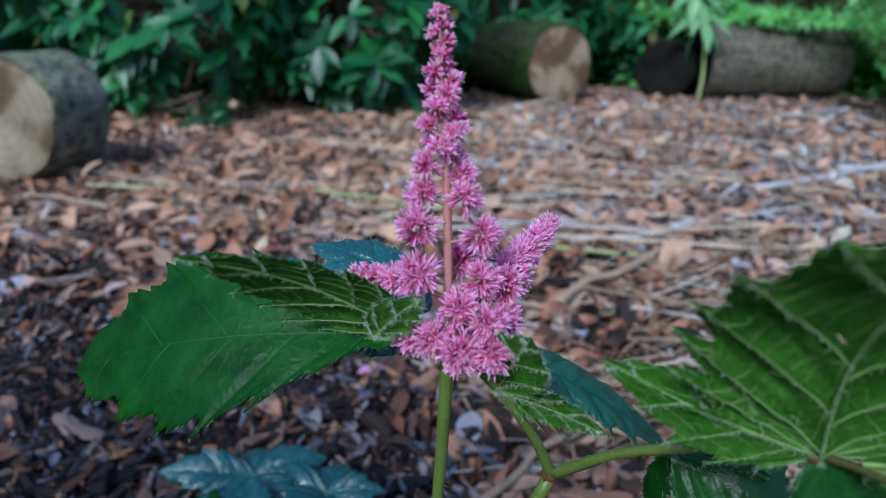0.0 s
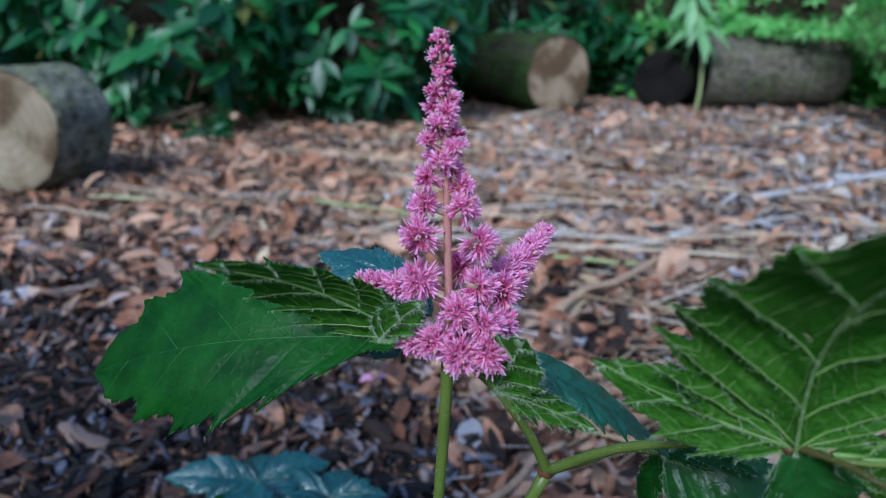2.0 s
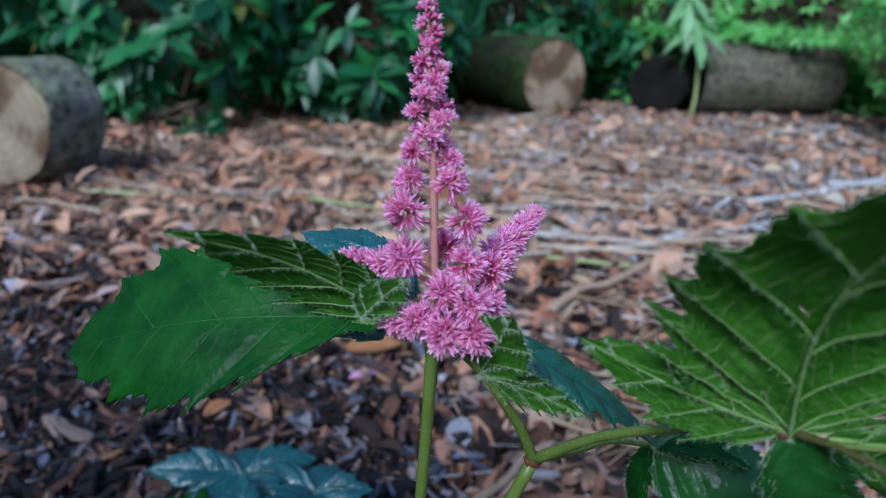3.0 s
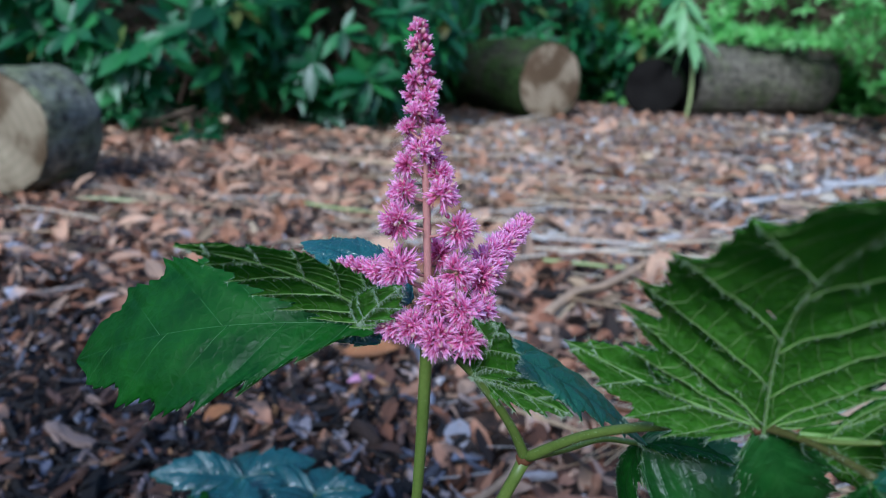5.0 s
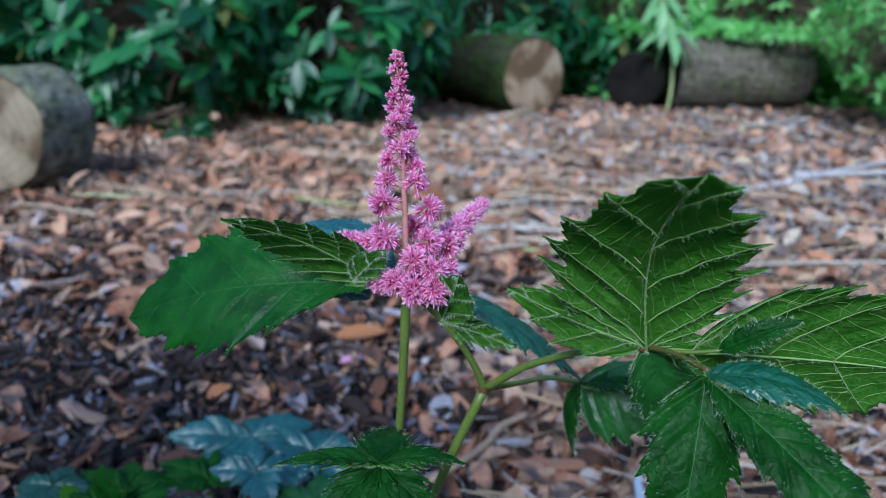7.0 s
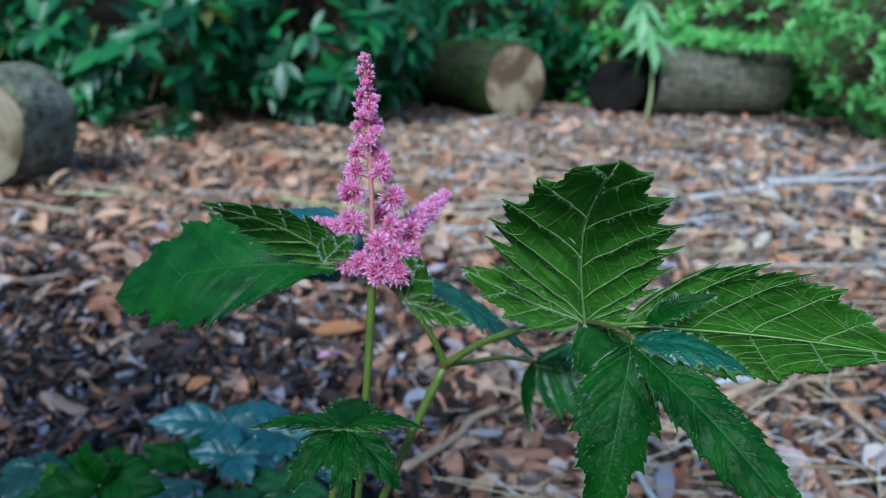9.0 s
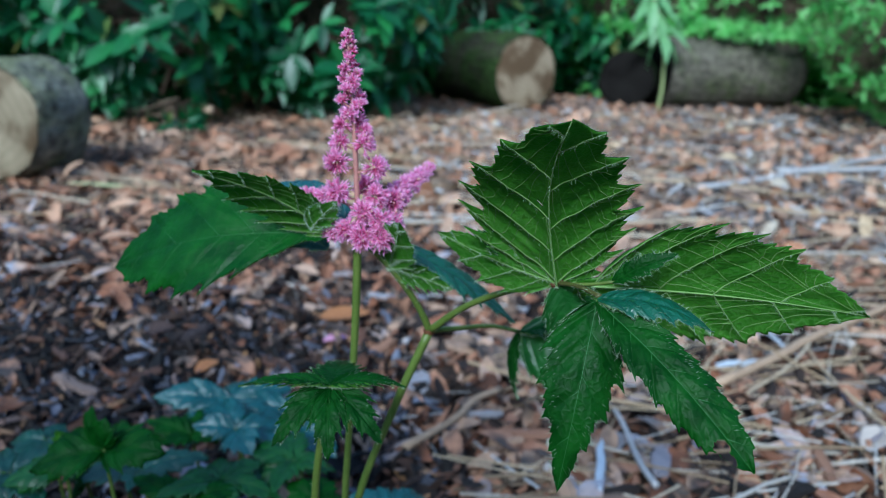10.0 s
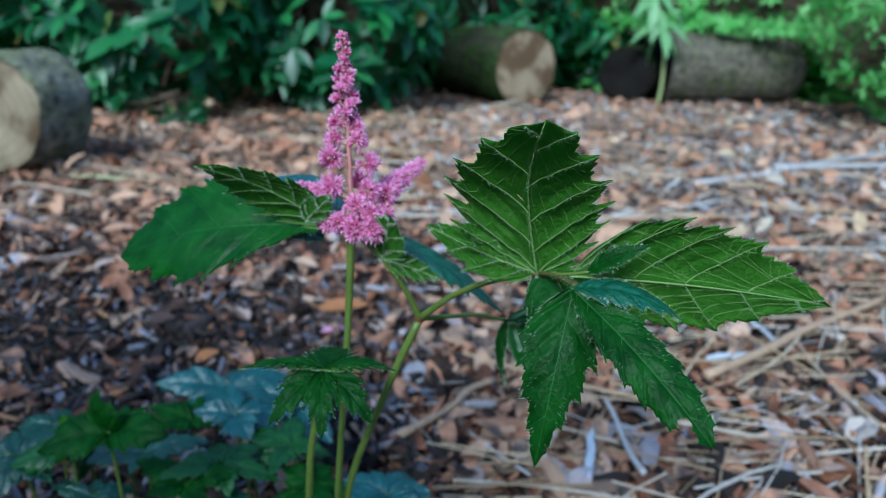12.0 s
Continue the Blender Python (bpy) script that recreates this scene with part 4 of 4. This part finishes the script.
# low leaf on its own stalk
LOW = (0.002, 0.126, 0.2685)
stem(rooted((-0.010, 0.150, -0.02), (-0.010, 0.140, 0.12), (-0.006, 0.130, 0.208), (-0.002, 0.127, 0.245), LOW), [0.0020, 0.0017, 0.0016, 0.0012], plant, name="leaf_stalk", bristles=90, seed=7)
JAG = dict(fine=0.16, lean=1.5, edge=90, hair=0.0009)
leaf(LOW, (-0.0335, 0.1236, 0.2669), (0.0, 0.22, 0.97), 0.020, plant, bow=0.06, fold=0.12, teeth=7, tooth=0.36, quilt=0.16, seed=18, **JAG)
leaf(LOW, (0.031, 0.1316, 0.2672), (0.1, 0.22, 0.97), 0.022, plant, bow=0.08, fold=0.1, teeth=7, tooth=0.36, quilt=0.16, seed=19, **JAG)
leaf(LOW, (0.001, 0.160, 0.262), (0.0, 0.1, 1.0), 0.026, plant, bow=0.06, fold=0.1, teeth=7, tooth=0.3, seed=20, **JAG)
leaf(LOW, (0.0247, 0.1125, 0.2530), (0.2, -0.6, 0.75), 0.020, plant, bow=0.16, fold=-0.1, teeth=6, tooth=0.4, quilt=0.18, seed=21, **JAG)
leaf(LOW, (0.006, 0.104, 0.2500), (0.05, -0.8, 0.6), 0.020, plant, bow=0.16, fold=-0.1, teeth=6, tooth=0.4, quilt=0.18, seed=25, **JAG)
leaf(LOW, (-0.016, 0.108, 0.2515), (-0.25, -0.7, 0.65), 0.020, plant, bow=0.14, fold=-0.1, teeth=6, tooth=0.4, quilt=0.18, seed=22, **JAG)


# ---- the plume ----
def strap(q, way, side, length, width, bend):
    """A narrow petal: four pairs of corners, bent at its end."""
    up = way.cross(side)
    verts, uv = [], []
    for a, k in ((0, 0.45), (0.4, 0.9), (0.75, 1.0), (1.0, 0.35)):
        c = q + way * (length * a) + up * (bend * length * a * a)
        verts += [c - side * (width * 0.5 * k), c + side * (width * 0.5 * k)]
        uv += [(0, a), (1, a)]
    return verts, [(0, 1, 3, 2), (2, 3, 5, 4), (4, 5, 7, 6)], uv


def bead(q, way, r, long=1.5):
    """A small pointed bud."""
    s = way.orthogonal().normalized()
    u = way.cross(s)
    verts, uv = [q], [(0, 0)]
    for a, k in ((0.3, 0.85), (0.65, 0.9)):
        for j in range(5):
            b = 6.283 * j / 5
            verts.append(q + way * (a * 2 * r * long) + (s * math.cos(b) + u * math.sin(b)) * (r * k))
            uv.append((j / 5, a))
    verts.append(q + way * (2 * r * long))
    uv.append((0, 1))
    faces = [(0, 1 + (j + 1) % 5, 1 + j) for j in range(5)] + [(1 + j, 1 + (j + 1) % 5, 6 + (j + 1) % 5, 6 + j) for j in range(5)] + [(6 + j, 6 + (j + 1) % 5, 11) for j in range(5)]
    return verts, faces, uv


def cluster(parent, centre, radius, out, opened, seed):
    """A knot of tiny flowers: strap petals, buds and pale anthers round a short stalk."""
    rng = random.Random(seed)
    c = V(centre)
    out = V(out).normalized()
    verts, faces, uvs, which = [], [], [], []

    def add(data, slot):
        o = len(verts)
        verts.extend(data[0])
        faces.extend(tuple(i + o for i in f) for f in data[1])
        uvs.extend(data[2])
        which.extend([slot] * len(data[1]))

    florets = int(13 + 62 * (radius / 0.006) ** 1.6)
    for _ in range(florets):
        d = V((rng.gauss(0, 1), rng.gauss(0, 1), rng.gauss(0, 1))).normalized()
        d = (d + out * 0.45).normalized()
        q = c + d * radius * rng.uniform(0.16, 0.52)
        s = d.orthogonal().normalized()
        u = d.cross(s)
        if rng.random() < opened:
            ph = rng.uniform(0, 6.283)
            spread = rng.uniform(0.15, 0.6)
            for k in range(5):
                a = ph + 6.283 * k / 5 + rng.uniform(-0.25, 0.25)
                r = s * math.cos(a) + u * math.sin(a)
                way = (d + r * spread).normalized()
                side = way.cross(r).normalized()
                add(strap(q, way, side, rng.uniform(0.0021, 0.0036) * (0.6 + 0.4 * radius / 0.006), rng.uniform(0.00036, 0.00060), rng.uniform(-0.4, 0.35)), 0)
            add(bead(q - d * 0.0003, d, 0.00045, 1.3), 1)
            if rng.random() < 0.8:
                for _ in range(2):
                    w2 = (d + s * rng.uniform(-.4, .4) + u * rng.uniform(-.4, .4)).normalized()
                    e = q + w2 * rng.uniform(0.0014, 0.0026)
                    add(strap(q, w2, w2.orthogonal().normalized(), (e - q).length, 0.00014, 0), 0)
                    add(bead(e, w2, 0.00017, 1.2), 2)
        else:
            add(bead(q + d * radius * 0.1, d, rng.uniform(0.00045, 0.00075), 1.7), rng.choice((1, 1, 3)))
    return made("blossom", verts, faces, [PETAL, BUD, ANTHER, PALE_BUD], parent, uvs, which)


def build_plume():
    rng = random.Random(5)
    foot, head = rooted((0.0058, 0.165, 0.312), (0.0, 0.170, 0.400))
    axis = head - foot
    plume = tube("flower_plume", [foot, foot.lerp(head, 0.5) + V((0.0006, 0, 0)), head], [0.0013, 0.0010, 0.0004], RACHIS, plant, 22, 8, 0.06)
    tagged(plume, "upright rose-pink astilbe plume of tiny tufted flowers")
    right, near = V((1, 0, 0)), V((0, -1, 0.2)).normalized()
    n = 0

    def put(h, ox, oy, r, opened=0.85, way=None):
        nonlocal n
        n += 1
        c = foot + axis * h + right * ox + near * oy
        out = way or (right * ox + near * oy + V((0, 0, 0.003)))
        cluster(plume, c, r * 0.93, out, opened, 100 + n)
        a = foot + axis * max(h - 0.03, 0.0)
        if (c - a).length > 0.003:
            v, f = tube_data([a, a.lerp(c, 0.5) - V((0, 0, 0.0004)), c], [0.0005, 0.0004, 0.0003], 5, 5)
            made("flower_stalk", v, f, RACHIS, plume)

    # slender upper spike
    for k in range(22):
        f = k / 21
        h = 0.56 + 0.43 * f ** 0.95
        a = k * 2.6
        width = 0.0040 * (1 - f) + 0.0005
        put(h, math.cos(a) * width, math.sin(a) * width, 0.0013 + 0.0026 * (1 - f) + rng.uniform(-0.0005, 0.0005), 0.85 if f < 0.65 else 0.4)
    # tufts of the middle and the broad foot
    for h, ox, oy, r in ((0.505, -0.0052, 0.002, 0.0046), (0.50, 0.0048, 0.003, 0.0062), (0.395, 0.0088, 0.002, 0.0068), (0.415, -0.0062, 0.004, 0.0072),
                         (0.27, -0.0066, 0.004, 0.0082), (0.30, 0.003, -0.008, 0.007), (0.26, 0.0085, 0.001, 0.0072), (0.18, 0.0035, 0.006, 0.0074),
                         (0.08, -0.0085, 0.006, 0.0064), (0.10, -0.003, 0.010, 0.0072), (0.07, 0.0035, 0.012, 0.0078), (0.07, 0.0110, 0.010, 0.0082),
                         (0.15, 0.0100, 0.007, 0.0074), (0.10, 0.002, -0.008, 0.0075), (0.24, 0.0145, -0.005, 0.0074), (0.14, 0.0145, -0.002, 0.0068)):
        put(h, ox, oy, r)
    # side branch that rises to the right, and a short one to the left
    def spray(ends, sizes, count, way):
        a, b = [foot + axis * h + right * ox + near * oy for h, ox, oy in ends]
        v, f = tube_data([foot + axis * max(ends[0][0] - 0.06, 0.02), a, b], [0.0008, 0.0006, 0.0003], 10, 6)
        made("flower_stalk", v, f, RACHIS, plume)
        for k in range(count):
            f = k / (count - 1)
            c = a.lerp(b, f) + V((rng.uniform(-1, 1), rng.uniform(-1, 1), rng.uniform(-1, 1))) * 0.0014 * (1 - f)
            cluster(plume, c, sizes[0] + (sizes[1] - sizes[0]) * f, way, 0.85, 300 + k + int(1000 * sizes[0] * count))

    spray(((0.26, 0.0150, -0.012), (0.405, 0.0275, -0.036)), (0.0068, 0.0030), 9, V((0.7, 0.2, 0.8)))
    spray(((0.255, -0.0125, 0.0), (0.245, -0.0235, -0.002)), (0.0052, 0.0028), 5, V((-1, 0, 0.3)))


build_plume()


# ---- young plants low by the ground ----
def seedling(name, foot, node_, leaves, label, seed, skins, radius=0.0016):
    """A low stalk with toothed leaves at its end."""
    thing = holder(name, foot)
    inv = thing.matrix_world.inverted()
    f, q = V((0, 0, -0.02)), inv @ V(node_)
    stem([f, f.lerp(q, 0.5) + V((0.004, 0.0, 0.01)), q], [radius * 1.2, radius, radius * 0.8], thing, name="stalk", bristles=30, seed=seed)
    for k, (tip, top, width) in enumerate(leaves):
        leaflet(q, inv @ V(tip), top, width, thing, bow=0.10, fold=0.1, curl=0.25, teeth=5, tooth=0.26, wave=0.3, quilt=0.1, net=0, seed=seed + k, skins=skins, hairy=False)
    return tagged(thing, label, "plant", group="young astilbe plants")


PAIR = (LEAF_TOP, LEAF_UNDER)
# blue tops with the sky sheen already in their colour
SKY_TINTED = (SKY_BLUE, LEAF_UNDER)
FRESH = (YOUNG_TOP, LEAF_UNDER)


def low_leaves(foot, height, spread, count, label, seed, skins, lean=(0.0, 0.0), size=0.055, face=-0.25):
    """A young plant whose leaves spread flat from the end of its stalk."""
    rng = random.Random(seed)
    q = V((foot[0] + lean[0], foot[1] + lean[1], height))
    turn = rng.uniform(0, 6.283)
    leaves = []
    for k in range(count):
        a = turn + 6.283 * k / count + rng.uniform(-0.3, 0.3)
        way = V((math.cos(a), math.sin(a) * 0.8, rng.uniform(-0.45, 0.25)))
        leaves.append((q + way * spread * rng.uniform(0.75, 1.15), (way.x * 0.3 + rng.uniform(-.2, .2), face + way.y * 0.3, 0.95), size * rng.uniform(0.65, 1.05)))
    return seedling("young_plant", (*foot, 0), q, leaves, label, seed, skins, 0.0013)


SKY_TINTED_LOW = "low toothed leaves with a blue sky sheen painted in"
DARK_LOW = "low toothed dark green leaves near the ground"
low_leaves((-0.145, 0.40), 0.112, 0.055, 5, SKY_TINTED_LOW, 60, SKY_TINTED, (0.01, -0.03), 0.048, -0.6)
low_leaves((-0.085, 0.385), 0.108, 0.050, 5, SKY_TINTED_LOW, 64, SKY_TINTED, (0.0, -0.02), 0.044, -0.6)
low_leaves((-0.115, 0.345), 0.116, 0.040, 4, SKY_TINTED_LOW, 66, SKY_TINTED, (0.0, -0.02), 0.036, -0.6)
low_leaves((-0.175, 0.30), 0.108, 0.046, 6, DARK_LOW, 70, (SKY_GREEN, LEAF_UNDER), (0.01, -0.02), 0.032)
low_leaves((-0.11, 0.29), 0.112, 0.042, 6, "low fresh green toothed leaves near the ground", 75, FRESH, (0.005, -0.02), 0.030)
low_leaves((-0.065, 0.32), 0.110, 0.040, 6, "low fresh green toothed leaves near the ground", 80, FRESH, (0.0, -0.02), 0.030)
low_leaves((-0.235, 0.27), 0.120, 0.045, 5, DARK_LOW, 84, (SKY_GREEN, LEAF_UNDER), (0.0, -0.02), 0.032)
low_leaves((-0.14, 0.22), 0.088, 0.044, 6, DARK_LOW, 88, PAIR, (0.0, -0.01), 0.030)
low_leaves((-0.075, 0.25), 0.090, 0.040, 6, DARK_LOW, 90, (SKY_GREEN, LEAF_UNDER), (0.0, -0.01), 0.028)
low_leaves((-0.205, 0.33), 0.098, 0.045, 5, DARK_LOW, 91, PAIR, (0.0, -0.01), 0.032)
low_leaves((0.012, 0.275), 0.110, 0.036, 5, "low toothed dark green leaves beside the stems", 92, SKY_TINTED, (0.0, -0.02), 0.030)
for k, (x, y, z, skins) in enumerate(((-0.155, 0.345, 0.104, PAIR), (-0.10, 0.315, 0.098, (SKY_GREEN, LEAF_UNDER)), (-0.125, 0.265, 0.108, PAIR), (-0.185, 0.255, 0.100, (SKY_GREEN, LEAF_UNDER)),
                                      (-0.045, 0.285, 0.100, PAIR), (-0.10, 0.235, 0.096, SKY_TINTED), (-0.165, 0.235, 0.084, FRESH), (-0.215, 0.30, 0.110, PAIR), (-0.255, 0.325, 0.104, (SKY_GREEN, LEAF_UNDER)))):
    low_leaves((x, y), z, 0.036, 5, DARK_LOW, 120 + 7 * k, skins, (0.004, -0.015), 0.025, -0.4)
seedling("young_plant", (-0.20, 0.245, 0), (-0.194, 0.246, 0.130), [((-0.197, 0.247, 0.157), (0, 0.7, 0.6), 0.024), ((-0.172, 0.24, 0.138), (0, -0.5, 0.9), 0.02), ((-0.23, 0.235, 0.122), (0, -0.4, 1), 0.03)],
         "small upright green seedling with toothed leaves", 96, FRESH, 0.0012)
seedling("young_plant", (-0.145, 0.215, 0), (-0.142, 0.205, 0.175), [((-0.148, 0.207, 0.200), (-0.4, -0.7, 0.6), 0.034), ((-0.105, 0.20, 0.180), (0, -0.5, 0.9), 0.035), ((-0.18, 0.195, 0.165), (0, -0.5, 0.9), 0.035)],
         "low dark green toothed leaves on a thin stalk", 98, PAIR, 0.0012)


# ---- single pieces on the ground ----
def piece(name, place, turn, size, kind, mat, label, category, seed, lift=0.012):
    rng = random.Random(seed)
    v, f = chip_shape(rng, kind)
    v = v * np.array(size)
    m = pose(place[0], place[1], rise(*place) + lift, rng.uniform(-6, 6), rng.uniform(-6, 6), turn)
    return tagged(made(name, v, f, mat, at=m, smooth=False), label, category)


def stick(name, a, b, r, mat, label, seed=0, lift=0.014):
    rng = random.Random(seed)
    a, b = V((*a, rise(*a) + lift)), V((*b, rise(*b) + lift))
    o = V(((a.x + b.x) / 2, (a.y + b.y) / 2, 0))
    pts = [a.lerp(b, k / 4) - o + V((rng.uniform(-1, 1) * r, rng.uniform(-1, 1) * r, rng.uniform(0, 1) * r)) for k in range(5)]
    v, f = tube_data(pts, [r, r * 0.95, r * 0.8], 16, 8, 0.12)
    return tagged(made(name, v, f, mat, at=Matrix.Translation(o)), label, "stick")


stick("stick", (-0.003, 0.464), (0.085, 0.608), 0.0042, TAN_WOOD, "pale peeled stick lying on the mulch", 1)
stick("stick", (0.085, 0.915), (0.29, 1.20), 0.0075, TAN_WOOD, "tan broken branch lying on the mulch", 2)
stick("stick", (0.62, 1.75), (1.6, 2.6), 0.009, GREY_WOOD, "long grey weathered branch on the mulch", 3)
stick("stick", (0.95, 2.1), (1.75, 2.35), 0.008, GREY_WOOD, "long grey weathered branch on the mulch", 4)
stick("stick", (0.33, 0.62), (0.70, 0.95), 0.006, TAN_WOOD, "pale dry stem lying on the mulch", 5, 0.02)
stick("stick", (0.22, 0.42), (0.205, 0.56), 0.003, GREY_WOOD, "thin grey stem lying on the mulch", 6, 0.02)
stick("stick", (-1.12, 2.75), (-0.98, 2.45), 0.018, TAN_WOOD, "bare brown branch leaning under the shrub", 7, 0.06)
piece("dead_leaf", (-0.257, 0.608), 60, (0.034, 0.055, 0.03), "leaf", ORANGE, "orange-brown dead leaf on dark mulch", "leaf", 1)
piece("dead_leaf", (-0.13, 0.78), 20, (0.075, 0.09, 0.05), "leaf", ORANGE, "rust-brown curled dead leaf on the mulch", "leaf", 2)
piece("fallen_leaf", (-0.84, 1.436), 8, (0.17, 0.08, 0.05), "leaf", PALE_LEAF, "pale yellow-green fallen leaf on the mulch", "leaf", 3)
stick("grass_blade", (-0.42, 1.50), (-0.12, 1.40), 0.0035, PALE_BLADE, "yellow-green grass blade lying on the mulch", 8)
stick("grass_blade", (0.10, 1.17), (0.24, 1.16), 0.0035, PALE_BLADE, "yellow-green grass blade lying on the mulch", 9)
piece("pale_chip", (0.382, 0.696), 25, (0.075, 0.045, 0.05), "chip", SHARD, "pale bluish-white chip among straw", "chip", 4)
piece("pale_chip", (0.455, 0.79), 100, (0.07, 0.02, 0.02), "chip", SHARD, "pale bluish-white chip among straw", "chip", 5)
piece("pale_chip", (0.178, 0.458), 80, (0.075, 0.03, 0.03), "chip", SHARD, "pale bluish-white chip among bark", "chip", 6)
piece("fallen_petals", (-0.125, 0.704), 30, (0.035, 0.05, 0.05), "leaf", FALLEN, "fallen pink petal tuft on the mulch", "petals", 7)


def near_mulch():
    """The pieces nearest the plant, each its own."""
    rng = random.Random(77)
    shapes = []
    for k in range(12):
        kind = "chip" if k < 7 else "leaf"
        v, f = chip_shape(rng, kind)
        ob = made("bark_chip" if kind == "chip" else "dry_leaf", v, f, MULCH_OWN, ground, smooth=False)
        shapes.append(ob)
    count = 0
    while count < 290:
        y = rng.uniform(0.40, 1.05)
        x = rng.uniform(-0.5, 0.62) * (y + 0.25)
        k = rng.randrange(12)
        src = shapes[k]
        ob = src if count < 12 and k == count else new(src.name.split(".")[0], src.data)
        ob.parent = ground
        # pieces on this bed get the mulch colour with shade put in
        if shade_toned(x, y):
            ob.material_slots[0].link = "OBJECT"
            ob.material_slots[0].material = MULCH_SHADE_OWN
        s = rng.uniform(0.028, 0.055) if k < 7 else rng.uniform(0.03, 0.06)
        ob.matrix_basis = pose(x, y, rise(x, y) + rng.uniform(0.0, 0.008), rng.gauss(0, 14), rng.gauss(0, 14), rng.uniform(0, 360)) @ Matrix.Diagonal((s, s, s, 1))
        count += 1
    for ob in shapes:
        if ob.scale[0] > 0.9:
            x, y = rng.uniform(-0.3, 0.3), rng.uniform(0.5, 0.9)
            ob.matrix_basis = pose(x, y, rise(x, y) + 0.004, 5, 8, rng.uniform(0, 360)) @ Matrix.Diagonal((0.03, 0.03, 0.03, 1))


near_mulch()
